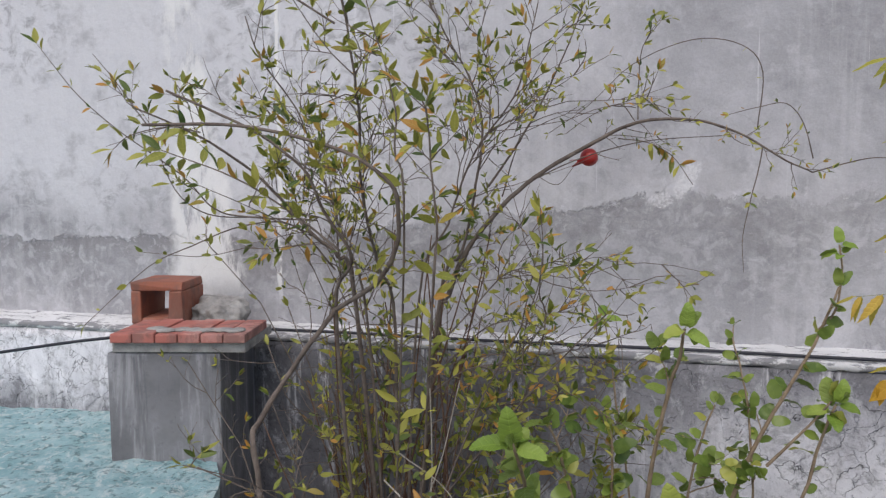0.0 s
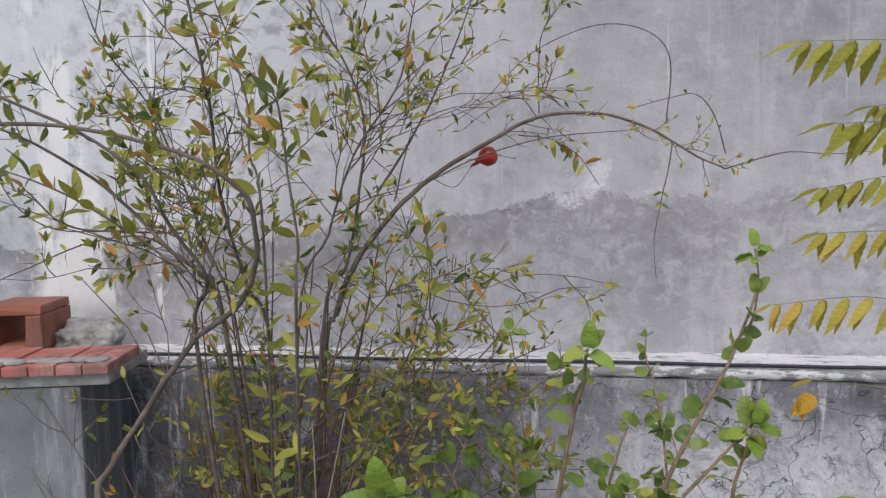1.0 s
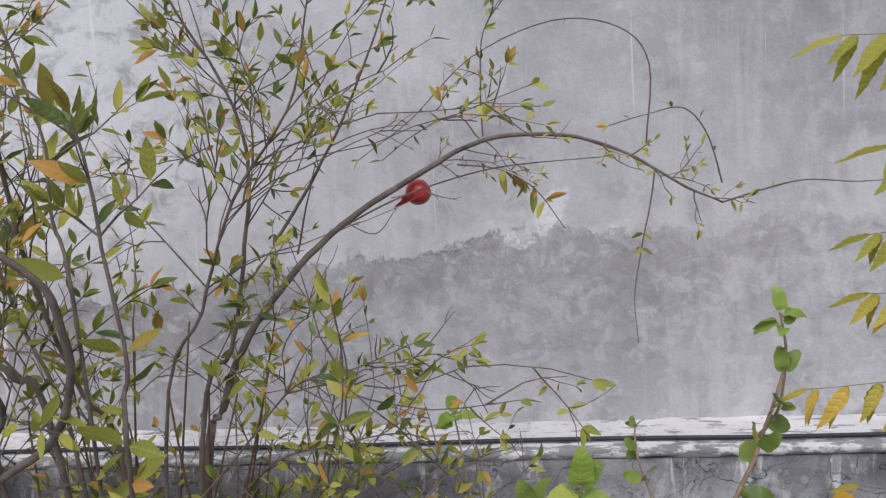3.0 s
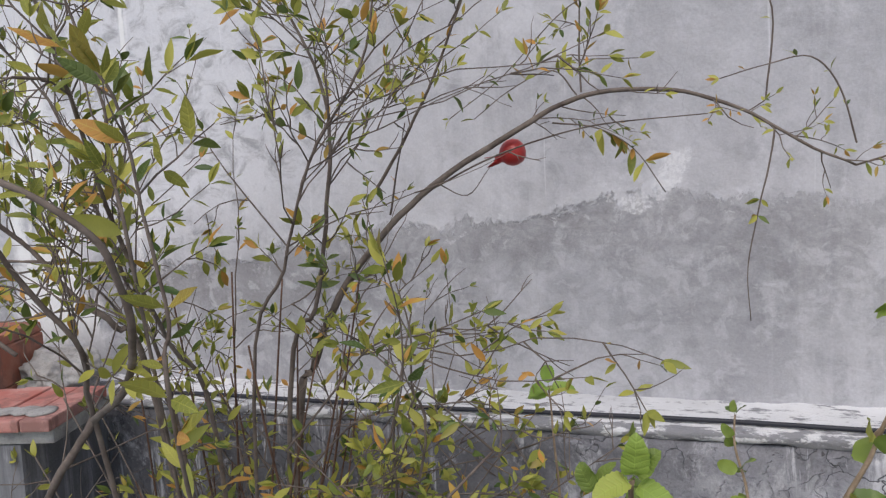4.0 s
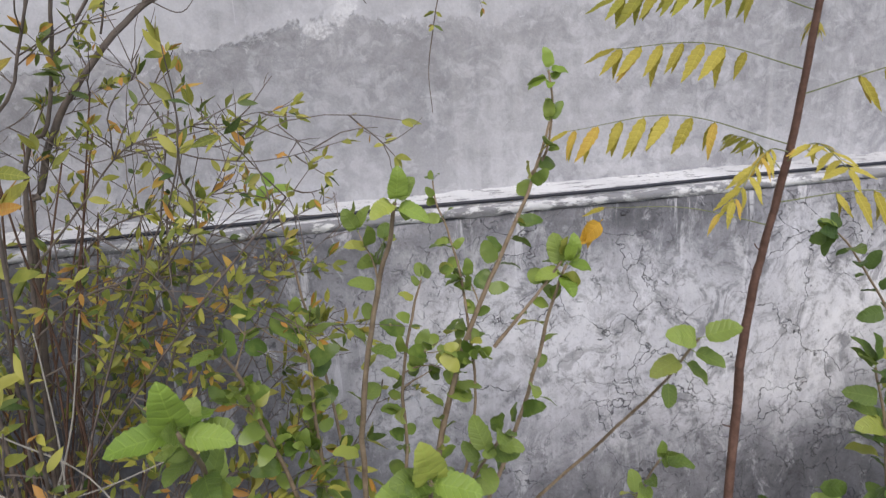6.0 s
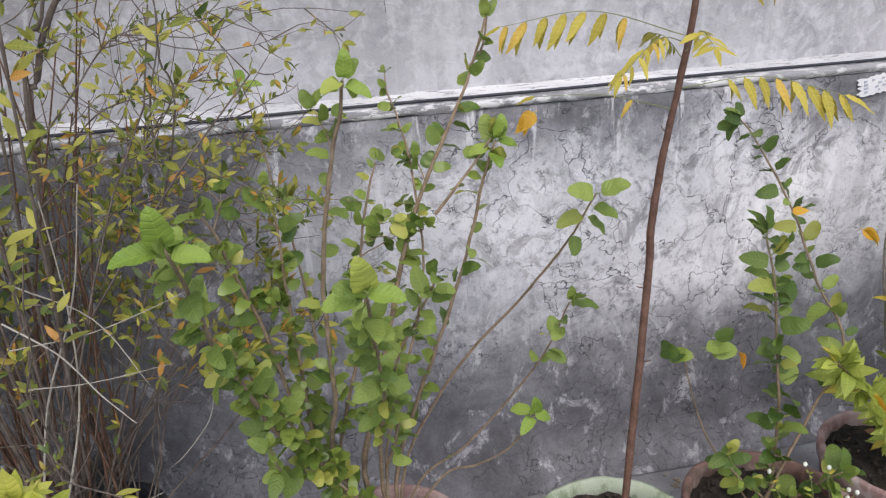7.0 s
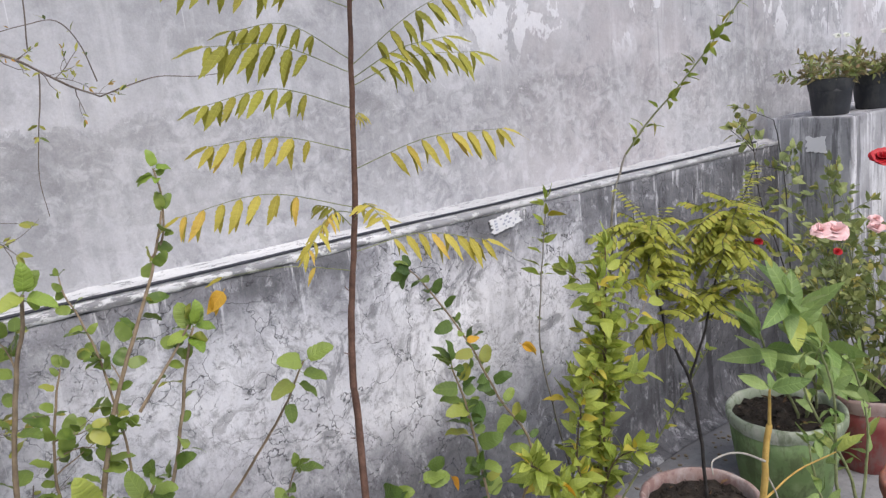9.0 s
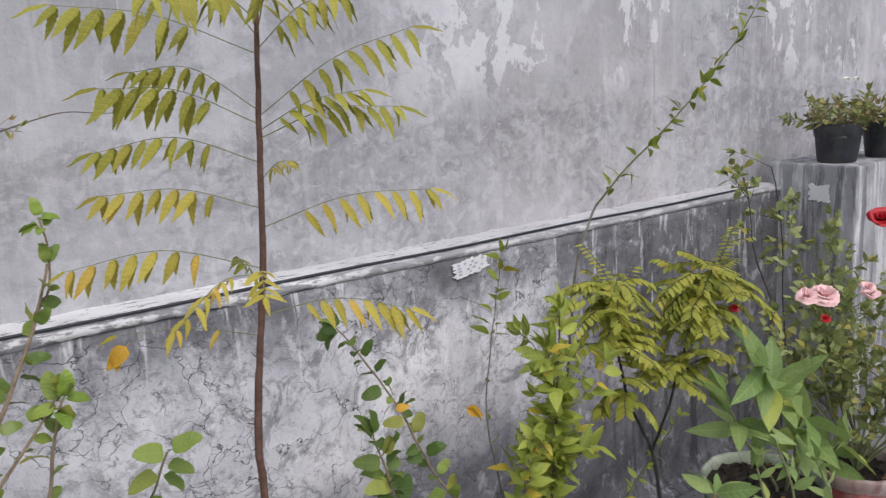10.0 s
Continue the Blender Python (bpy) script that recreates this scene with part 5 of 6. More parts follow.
p = b.stem([(1.063, 1.434, 0.24), (1.065, 1.424, 0.266), (0.966, 1.404, 0.378), (0.936, 1.384, 0.446)], 0.003, 0.0015)
b.dress(p, 0.018, 0.04, 0.1, 1, 2)
b.leaf(Vector((0.935, 1.384, 0.677)), Vector((0.2, -0.5, -0.6)), 0.035, None, ORANGE[0])
b.leaf(Vector((1.083, 1.484, 0.899)), Vector((0.7, -0.4, 0.2)), 0.035, None, ORANGE[0])
b.finish()

weed = Plant("budding_weed", "small thin-stemmed weed with white buds in a clay pot", "plant", (1.103, 1.314, 0.24), GREEN_WOOD, LIME, 33)
BUD = plain("white_bud", (0.75, 0.76, 0.68), 0.7)
for k in range(16):
    tip = weed.twig(Vector((1.103 + weed.r.uniform(-0.09, 0.10), 1.314 + weed.r.uniform(-0.05, 0.06), 0.235)), Vector((weed.r.uniform(-0.5, 0.5), weed.r.uniform(-0.5, 0.1), 1)), weed.r.uniform(0.06, 0.15), 0.0012)
    weed.dress(tip, 0.02, 0.016, 0.1, 0.9, 2, tip=False)
    bm = bmesh.new()
    bmesh.ops.create_icosphere(bm, subdivisions=2, radius=0.0045, matrix=Matrix.Translation(tip[-1] - weed.at) @ Matrix.Diagonal((1, 1, 1.3, 1)))
    part("bud", bm, BUD, weed.ob)
weed.finish()

c = Plant("lime_bush", "bushy potted shrub with yellow-green leaves and one tall pale shoot", "plant", (1.433, 1.47, 0.24), HIB_WOOD, LIME, 41)
p = c.stem([(1.433, 1.47, 0.24), (1.534, 1.48, 0.505), (1.592, 1.51, 0.822), (1.641, 1.54, 0.984), (1.693, 1.57, 1.102), (1.79, 1.6, 1.211)], 0.0045, 0.003, wood=PALE_WOOD)
c.dress(p, 0.05, 0.03, 0.2, 0.5, 1, tip=False)
p = c.stem([(1.79, 1.6, 1.211), (1.919, 1.613, 1.292), (2.091, 1.627, 1.382), (2.276, 1.64, 1.495), (2.431, 1.653, 1.603), (2.55, 1.667, 1.7), (2.672, 1.68, 1.818)], 0.003, 0.0012, wood=GREEN_WOOD)
c.dress(p, 0.04, 0.05, 0.05, 1, 2)
p = c.stem([(1.433, 1.47, 0.24), (1.407, 1.52, 0.475), (1.383, 1.536, 0.631), (1.371, 1.552, 0.783), (1.401, 1.568, 0.917), (1.444, 1.584, 1.062), (1.471, 1.6, 1.139)], 0.003, 0.0012, wood=PALE_WOOD)
c.dress(p, 0.07, 0.028, 0.1, 0.7, 1, tip=False)
c.dress(p, 0.025, 0.045, 0.78, 1, 2)
p = c.stem([(1.433, 1.47, 0.24), (1.484, 1.48, 0.493), (1.498, 1.453, 0.683), (1.467, 1.427, 0.851), (1.426, 1.4, 0.965)], 0.004, 0.0016)
c.dress(p, 0.026, 0.066, 0.2, 1, 2)
c.brush(p, 5, 0.14, 0.06, 0.25, 1.0, gap=0.03, each=2, bare=0.1)
p = c.stem([(1.433, 1.47, 0.24), (1.487, 1.47, 0.322), (1.486, 1.46, 0.571), (1.494, 1.45, 0.772), (1.501, 1.44, 0.957), (1.493, 1.43, 1.031)], 0.004, 0.0016)
c.dress(p, 0.03, 0.062, 0.1, 1, 2)
c.brush(p, 4, 0.16, 0.06, 0.2, 0.9, gap=0.03, each=2, bare=0.1)
p = c.stem([(1.433, 1.47, 0.24), (1.398, 1.47, 0.355), (1.275, 1.435, 0.499), (1.171, 1.4, 0.597)], 0.0035, 0.0016)
c.dress(p, 0.018, 0.06, 0.1, 1, 2)
p = c.stem([(1.433, 1.47, 0.24), (1.465, 1.47, 0.331), (1.473, 1.425, 0.47), (1.507, 1.38, 0.51)], 0.0035, 0.0016)
c.dress(p, 0.018, 0.06, 0.1, 1, 2)
p = c.stem([(1.433, 1.47, 0.24), (1.419, 1.47, 0.347), (1.38, 1.46, 0.503), (1.392, 1.45, 0.62), (1.402, 1.44, 0.718)], 0.0035, 0.0016)
c.dress(p, 0.02, 0.055, 0.1, 1, 2)
p = c.stem([(1.433, 1.47, 0.24), (1.466, 1.47, 0.312), (1.352, 1.405, 0.385), (1.262, 1.34, 0.466)], 0.0035, 0.0016)
c.dress(p, 0.015, 0.05, 0.1, 1, 2)
p = c.stem([(1.433, 1.47, 0.24), (1.535, 1.47, 0.305), (1.716, 1.49, 0.4), (1.884, 1.51, 0.492), (2.041, 1.53, 0.578)], 0.0035, 0.0016, wood=GREEN_WOOD)
c.dress(p, 0.04, 0.035, 0.4, 1, 1)
for q in ((1.251, 1.4, 0.514), (1.381, 1.44, 0.747), (1.328, 1.58, 0.802)): c.leaf(Vector(q), Vector((0.6, -0.5, -0.4)), 0.05, None, ORANGE[0])
c.finish()

d = Plant("feathery_sapling", "dark-stemmed potted sapling with feathery yellow-green crown", "tree", (1.731, 1.374, 0.24), DARK_WOOD, LIME, 51)
FTH = [leaf_mesh("feather_leaflet", FEATHER, 0.42, 4, 0, 0.2, 0.15, 0.8, 0.0)]
p = d.stem([(1.731, 1.374, 0.24), (1.808, 1.384, 0.167), (1.803, 1.4, 0.455), (1.79, 1.416, 0.598), (1.725, 1.432, 0.743), (1.699, 1.448, 0.885), (1.701, 1.464, 1.014)], 0.006, 0.0028)
q = d.stem([(1.79, 1.416, 0.598), (1.816, 1.384, 0.73), (1.892, 1.384, 0.897), (1.973, 1.384, 1.016)], 0.004, 0.0018)


def feather(plant, at, way, length, size):
    """A compound leaf with a double row of small leaflets."""
    rib = plant.twig(at, way, length, 0.0012, 0.20, 7)
    for a, e in zip(rib, rib[1:]):
        for k in range(2):
            v, w = a.lerp(e, k / 2), (e - a).normalized()
            s = w.cross(Vector((0, 0, 1))).normalized()
            for sg in (-1, 1):
                plant.leaf(v, s * sg + w * 0.5 + Vector((plant.r.uniform(-0.2, 0.2), plant.r.uniform(-0.2, 0.2), -0.3)), size * plant.r.uniform(0.7, 1.1), Vector((plant.r.uniform(-0.4, 0.4), -0.4, 1)), FTH[0])


for top, n, reach in ((p[-1], 17, 1.0), (p[-5], 9, 0.8), (p[-10], 5, 0.7), (q[-1], 20, 1.1), (q[-4], 12, 0.9), (q[-8], 8, 0.8)):
    for k in range(n):
        a = d.r.uniform(0, 6.283)
        feather(d, top + Vector((d.r.uniform(-0.02, 0.02), 0, d.r.uniform(-0.03, 0.03))), Vector((math.cos(a), math.sin(a) * 0.8, d.r.uniform(0.0, 0.75))), d.r.uniform(0.11, 0.19) * reach, 0.031)
d.finish()

c = Plant("lime_bush", "bushy potted shrub with yellow-green leaves and one tall pale shoot", "plant", (1.433, 1.47, 0.24), HIB_WOOD, LIME, 41)
p = c.stem([(1.433, 1.47, 0.24), (1.534, 1.48, 0.505), (1.592, 1.51, 0.822), (1.641, 1.54, 0.984), (1.693, 1.57, 1.102), (1.79, 1.6, 1.211)], 0.0045, 0.003, wood=PALE_WOOD)
c.dress(p, 0.05, 0.03, 0.2, 0.5, 1, tip=False)
p = c.stem([(1.79, 1.6, 1.211), (1.919, 1.613, 1.292), (2.091, 1.627, 1.382), (2.276, 1.64, 1.495), (2.431, 1.653, 1.603), (2.55, 1.667, 1.7), (2.672, 1.68, 1.818)], 0.003, 0.0012, wood=GREEN_WOOD)
c.dress(p, 0.04, 0.05, 0.05, 1, 2)
p = c.stem([(1.433, 1.47, 0.24), (1.407, 1.52, 0.475), (1.383, 1.536, 0.631), (1.371, 1.552, 0.783), (1.401, 1.568, 0.917), (1.444, 1.584, 1.062), (1.471, 1.6, 1.139)], 0.003, 0.0012, wood=PALE_WOOD)
c.dress(p, 0.07, 0.028, 0.1, 0.7, 1, tip=False)
c.dress(p, 0.025, 0.045, 0.78, 1, 2)
p = c.stem([(1.433, 1.47, 0.24), (1.484, 1.48, 0.493), (1.498, 1.453, 0.683), (1.467, 1.427, 0.851), (1.426, 1.4, 0.965)], 0.004, 0.0016)
c.dress(p, 0.02, 0.06, 0.2, 1, 3)
p = c.stem([(1.433, 1.47, 0.24), (1.487, 1.47, 0.322), (1.486, 1.46, 0.571), (1.494, 1.45, 0.772), (1.501, 1.44, 0.957), (1.493, 1.43, 1.031)], 0.004, 0.0016)
c.dress(p, 0.026, 0.058, 0.1, 1, 2)
p = c.stem([(1.433, 1.47, 0.24), (1.398, 1.47, 0.355), (1.275, 1.435, 0.499), (1.171, 1.4, 0.597)], 0.0035, 0.0016)
c.dress(p, 0.018, 0.06, 0.1, 1, 2)
p = c.stem([(1.433, 1.47, 0.24), (1.465, 1.47, 0.331), (1.473, 1.425, 0.47), (1.507, 1.38, 0.51)], 0.0035, 0.0016)
c.dress(p, 0.018, 0.06, 0.1, 1, 2)
p = c.stem([(1.433, 1.47, 0.24), (1.419, 1.47, 0.347), (1.38, 1.46, 0.503), (1.392, 1.45, 0.62), (1.402, 1.44, 0.718)], 0.0035, 0.0016)
c.dress(p, 0.02, 0.055, 0.1, 1, 2)
p = c.stem([(1.433, 1.47, 0.24), (1.466, 1.47, 0.312), (1.352, 1.405, 0.385), (1.262, 1.34, 0.466)], 0.0035, 0.0016)
c.dress(p, 0.015, 0.05, 0.1, 1, 2)
p = c.stem([(1.433, 1.47, 0.24), (1.535, 1.47, 0.305), (1.716, 1.49, 0.4), (1.884, 1.51, 0.492), (2.041, 1.53, 0.578)], 0.0035, 0.0016, wood=GREEN_WOOD)
c.dress(p, 0.04, 0.035, 0.4, 1, 1)
for q in ((1.251, 1.4, 0.514), (1.381, 1.44, 0.747), (1.328, 1.58, 0.802)): c.leaf(Vector(q), Vector((0.6, -0.5, -0.4)), 0.05, None, ORANGE[0])
c.finish()

d = Plant("feathery_sapling", "dark-stemmed potted sapling with feathery yellow-green crown", "tree", (1.731, 1.374, 0.24), DARK_WOOD, LIME, 51)
FTH = [leaf_mesh("feather_leaflet", FEATHER, 0.42, 4, 0, 0.2, 0.15, 0.8, 0.0)]
p = d.stem([(1.731, 1.374, 0.24), (1.808, 1.384, 0.167), (1.803, 1.4, 0.455), (1.79, 1.416, 0.598), (1.725, 1.432, 0.743), (1.699, 1.448, 0.885), (1.701, 1.464, 1.014)], 0.006, 0.0028)
q = d.stem([(1.79, 1.416, 0.598), (1.816, 1.384, 0.73), (1.892, 1.384, 0.897), (1.973, 1.384, 1.016)], 0.004, 0.0018)


def feather(plant, at, way, length, size):
    """A compound leaf with a double row of small leaflets."""
    rib = plant.twig(at, way, length, 0.0012, 0.10, 6)
    for a, e in zip(rib, rib[1:]):
        for k in range(2):
            v, w = a.lerp(e, k / 2), (e - a).normalized()
            s = w.cross(Vector((0, 0, 1))).normalized()
            for sg in (-1, 1):
                plant.leaf(v, s * sg + w * 0.5 + Vector((plant.r.uniform(-0.2, 0.2), plant.r.uniform(-0.2, 0.2), -0.3)), size * plant.r.uniform(0.7, 1.1), Vector((plant.r.uniform(-0.4, 0.4), -0.4, 1)), FTH[0])


for top, n in ((p[-1], 10), (p[-4], 8), (p[-8], 5), (q[-1], 13), (q[-3], 9), (q[-6], 8), (q[-9], 6)):
    for k in range(n):
        a = d.r.uniform(0, 6.283)
        feather(d, top + Vector((d.r.uniform(-0.03, 0.03), 0, d.r.uniform(-0.05, 0.05))), Vector((math.cos(a), math.sin(a) * 0.7, d.r.uniform(-0.2, 1.3))), d.r.uniform(0.07, 0.16), 0.026)
d.finish()

e = Plant("broadleaf_plant", "potted plant with long pale green pointed leaves", "plant", (2.361, 1.46, 0.24), GREEN_WOOD, LONG, 61)
p = e.stem([(2.341, 1.44, 0.24), (2.422, 1.42, 0.266), (2.302, 1.373, 0.481), (2.181, 1.327, 0.642), (2.05, 1.28, 0.795)], 0.006, 0.003)
for k in range(15): e.leaf(p[-1 - k % 7], e.ways((p[-1] - p[-2]).normalized(), 0.30 + 0.09 * k), 0.165 * e.r.uniform(0.75, 1.1))
p = e.stem([(2.341, 1.44, 0.24), (2.481, 1.42, 0.249), (2.333, 1.35, 0.461), (2.246, 1.28, 0.602)], 0.006, 0.003)
for k in range(12): e.leaf(p[-1 - k % 6], e.ways((p[-1] - p[-2]).normalized(), 0.35 + 0.10 * k), 0.15 * e.r.uniform(0.75, 1.1))
p = e.stem([(2.341, 1.44, 0.24), (2.364, 1.42, 0.283), (2.099, 1.35, 0.543), (1.912, 1.28, 0.723)], 0.006, 0.003)
for k in range(10): e.leaf(p[-1 - k % 6], e.ways((p[-1] - p[-2]).normalized(), 0.40 + 0.11 * k), 0.135 * e.r.uniform(0.75, 1.1))
p = e.stem([(2.341, 1.44, 0.24), (2.527, 1.42, 0.214), (2.502, 1.35, 0.353), (2.447, 1.28, 0.452)], 0.006, 0.003)
for k in range(10): e.leaf(p[-1 - k % 6], e.ways((p[-1] - p[-2]).normalized(), 0.40 + 0.11 * k), 0.135 * e.r.uniform(0.75, 1.1))
p = e.stem([(2.341, 1.44, 0.24), (2.407, 1.42, 0.249), (2.322, 1.35, 0.384), (2.208, 1.28, 0.479)], 0.006, 0.003)
for k in range(5): e.leaf(p[-1 - k % 4], e.ways((p[-1] - p[-2]).normalized(), 0.45 + 0.11 * k), 0.1 * e.r.uniform(0.75, 1.1))
e.finish()

g = Plant("rose_bush", "leafy potted rose bush with pink and red blooms", "shrub", (2.712, 1.354, 0.24), GREEN_WOOD, ROSE, 71)
for k in range(26):
    a = g.r.uniform(0, 6.283)
    path = g.twig(Vector((2.712, 1.354, 0.24)), Vector((math.cos(a) * 0.45 + 0.1, math.sin(a) * 0.35 - 0.05, 1)), g.r.uniform(0.45, 0.85), 0.0035, 0.0, 7)
    g.brush(path, 6, 0.13, 0.042, 0.25, 1.0, gap=0.04, each=2, bare=0.15)


def bloom(plant, at, size, material, name="rose_bloom"):
    """A full rose: whorls of cupped petals."""
    bm = bmesh.new()
    at = Vector(at) - plant.at
    for ring, (n, tilt, s) in enumerate(((3, 0.25, 0.80), (4, 0.55, 0.9), (5, 0.85, 1.0), (6, 1.1, 1.0), (7, 1.35, 0.95))):
        for k in range(n):
            a = 6.283 * k / n + ring * 0.5
            out = Vector((math.cos(a), math.sin(a), 0))
            side = Vector((-math.sin(a), math.cos(a), 0))
            cols = []
            for u in (-1, 0, 1):
                col = []
                for v in (0.0, 0.4, 0.75, 1.0):
                    w = (0.15 + 0.55 * math.sin(min(1, v * 1.2) * 1.7)) * u
                    lift = math.cos(tilt * v) * v
                    col.append(bm.verts.new(at + (out * (math.sin(tilt) * v + 0.03 + 0.05 * ring - 0.1 * abs(u)) + side * w * 0.7 + Vector((0, 0, lift * 0.9))) * size * s))
                cols.append(col)
            for c0, c1 in zip(cols, cols[1:]):
                for j in range(3):
                    bm.faces.new((c0[j], c1[j], c1[j + 1], c0[j + 1]))
    for vv in bm.verts:
        vv.co += noise.noise_vector((vv.co - at) / size * 1.7 + at * 7) * size * 0.38
    bmesh.ops.rotate(bm, cent=at, matrix=Matrix.Rotation(radians(24), 3, "X") @ Matrix.Rotation(radians(-18), 3, "Y"), verts=bm.verts[:])
    return part(name, bm, material, plant.ob)


PINK = plain("pink_petal", (0.86, 0.56, 0.55), 0.6, 0.12)
RED = plain("red_petal", (0.50, 0.012, 0.02), 0.55, 0.3)

bloom(g, (2.435, 1.344, 0.885), 0.036, PINK)
bloom(g, (2.313, 1.324, 0.913), 0.026, PINK)
bloom(g, (2.581, 1.284, 0.877), 0.022, PINK)
bloom(g, (2.398, 1.314, 0.835), 0.012, RED)
bloom(g, (1.985, 1.324, 0.951), 0.011, RED)
bloom(g, (2.702, 1.324, 1.072), 0.034, RED)
bloom(g, (2.461, 1.234, 0.927), 0.018, PINK)
g.finish(320)

r2 = Plant("dark_rose_bush", "tall rose bush with dark leaves and red blooms", "shrub", (3.35, 1.2, 0), GREEN_WOOD, ROSE, 73)
for k in range(22):
    a = r2.r.uniform(0, 6.283)
    path = r2.twig(Vector((3.35, 1.20, 0.0)), Vector((math.cos(a) * 0.4, math.sin(a) * 0.35, 1)), r2.r.uniform(0.6, 1.05), 0.004, 0.0, 7)
    r2.brush(path, 6, 0.15, 0.045, 0.25, 1.0, gap=0.04, each=2, bare=0.15)
bloom(r2, (2.707, 1.2, 1.063), 0.04, RED)
r2.finish(200)

w = Plant("wall_shrub", "thin dark-leaved shrub growing against the end of the plinth", "shrub", (3.05, 1.8, 0), DARK_WOOD, ROSE, 81)
p = w.stem([(3.05, 1.8, 0), (3.084, 1.78, 0.005), (3.013, 1.776, 0.363), (2.952, 1.772, 0.648), (2.923, 1.768, 0.915), (2.873, 1.764, 1.088), (2.827, 1.76, 1.194)], 0.004, 0.002)
w.brush(p, 6, 0.13, 0.045, 0.6, 1.0, gap=0.035, each=2, bare=0.0, depth=0.3)
p = w.stem([(2.999, 1.78, 0.457), (2.884, 1.785, 0.705), (2.784, 1.79, 0.894), (2.752, 1.795, 1.082), (2.725, 1.8, 1.166)], 0.003, 0.0015)
w.brush(p, 6, 0.12, 0.045, 0.5, 1.0, gap=0.035, each=2, bare=0.0, depth=0.3)
w.finish()

dry = Plant("dry_stem_plant", "potted plant with bare dry stems and a few pale leaves", "plant", (1.807, 0.97, 0.24), GREEN_WOOD, LONG, 91)
p = dry.stem([(1.807, 0.97, 0.24), (1.774, 0.97, 0.317), (1.689, 0.964, 0.481), (1.665, 0.957, 0.612), (1.641, 0.951, 0.733), (1.57, 0.945, 0.858)], 0.005, 0.002)
dry.dress(p, 0.05, 0.05, 0.45, 1, 2)
p = dry.stem([(1.807, 0.97, 0.24), (1.804, 0.97, 0.303), (1.818, 0.962, 0.466), (1.8, 0.953, 0.629), (1.707, 0.945, 0.785)], 0.005, 0.002)
dry.dress(p, 0.05, 0.05, 0.45, 1, 2)
p = dry.stem([(1.807, 0.97, 0.24), (1.744, 0.97, 0.329), (1.647, 0.983, 0.488), (1.623, 0.995, 0.609)], 0.005, 0.002)
dry.dress(p, 0.05, 0.05, 0.45, 1, 2)
p = dry.stem([(1.807, 0.97, 0.24), (1.809, 0.97, 0.292), (1.884, 0.948, 0.35), (1.984, 0.925, 0.423)], 0.005, 0.002)
dry.dress(p, 0.05, 0.05, 0.45, 1, 2)
p = dry.stem([(1.807, 0.97, 0.24), (1.837, 0.97, 0.289), (1.756, 0.978, 0.512), (1.62, 0.987, 0.699), (1.588, 0.995, 0.787)], 0.005, 0.002)
dry.dress(p, 0.05, 0.05, 0.45, 1, 2)
dry.finish()

y = Plant("yellow_stem_plant", "tall yellow-stemmed plant with thin drooping leaves", "plant", (1.391, 0.983, 0.24), YELLOW_WOOD, LONG, 95)
p = y.stem([(1.381, 0.978, 0.23), (1.402, 0.973, 0.257), (1.396, 0.971, 0.385), (1.394, 0.968, 0.533), (1.398, 0.965, 0.669), (1.412, 0.963, 0.744)], 0.0085, 0.006)
p = y.stem([(1.412, 0.963, 0.744), (1.406, 0.958, 0.797), (1.397, 0.953, 0.826)], 0.004, 0.002)
for k in range(6): y.leaf(p[-1], y.ways(Vector((0, 0, 1)), 1.2), 0.07 * y.r.uniform(0.7, 1.2))
p = y.stem([(1.402, 0.963, 0.668), (1.289, 0.95, 0.737), (1.186, 0.936, 0.77), (1.163, 0.923, 0.754)], 0.0025, 0.0012, wood=PALE_WOOD)
p = y.stem([(1.395, 0.963, 0.591), (1.498, 0.953, 0.613), (1.641, 0.943, 0.603)], 0.0025, 0.0012)
y.dress(p, 0.03, 0.06, 0.7, 1, 2)
p = y.stem([(1.4, 0.963, 0.642), (1.421, 0.953, 0.585), (1.409, 0.943, 0.525)], 0.002, 0.001, wood=PALE_WOOD)
y.finish()

v = Plant("purple_flower_plant", "small plant with a single lilac flower", "plant", (1.261, 0.923, 0.24), GREEN_WOOD, LONG, 97)
p = v.stem([(1.261, 0.923, 0.24), (1.028, 0.923, 0.426), (1.016, 0.92, 0.562), (1.01, 0.916, 0.664), (1.014, 0.913, 0.715)], 0.003, 0.0018)
v.dress(p, 0.03, 0.045, 0.1, 0.9, 2)
LILAC = plain("lilac_petal", (0.48, 0.22, 0.62), 0.6, 0.2)
bloom(v, (1.024, 0.913, 0.724), 0.013, LILAC)
v.finish()

succ = Plant("succulent_clump", "low grey-green succulent clump on the soil of a pot", "plant", (1.361, 0.923, 0.235), GREEN_WOOD, [leaf_mesh("fleshy_leaf", plain("grey_green_succulent", (0.22, 0.34, 0.22), 0.5), 0.5, 6, 0, 0.1, -0.1, 0.7)], 98)
for k in range(16):
    q = Vector((1.361 + succ.r.uniform(-0.09, 0.09), 0.903 + succ.r.uniform(-0.06, 0.05), 0.235))
    for j in range(7):
        succ.leaf(q + Vector((0, 0, 0.004 * j)), Vector((math.cos(j * 2.4), math.sin(j * 2.4), 0.5 + 0.1 * j)), 0.032)
succ.finish()

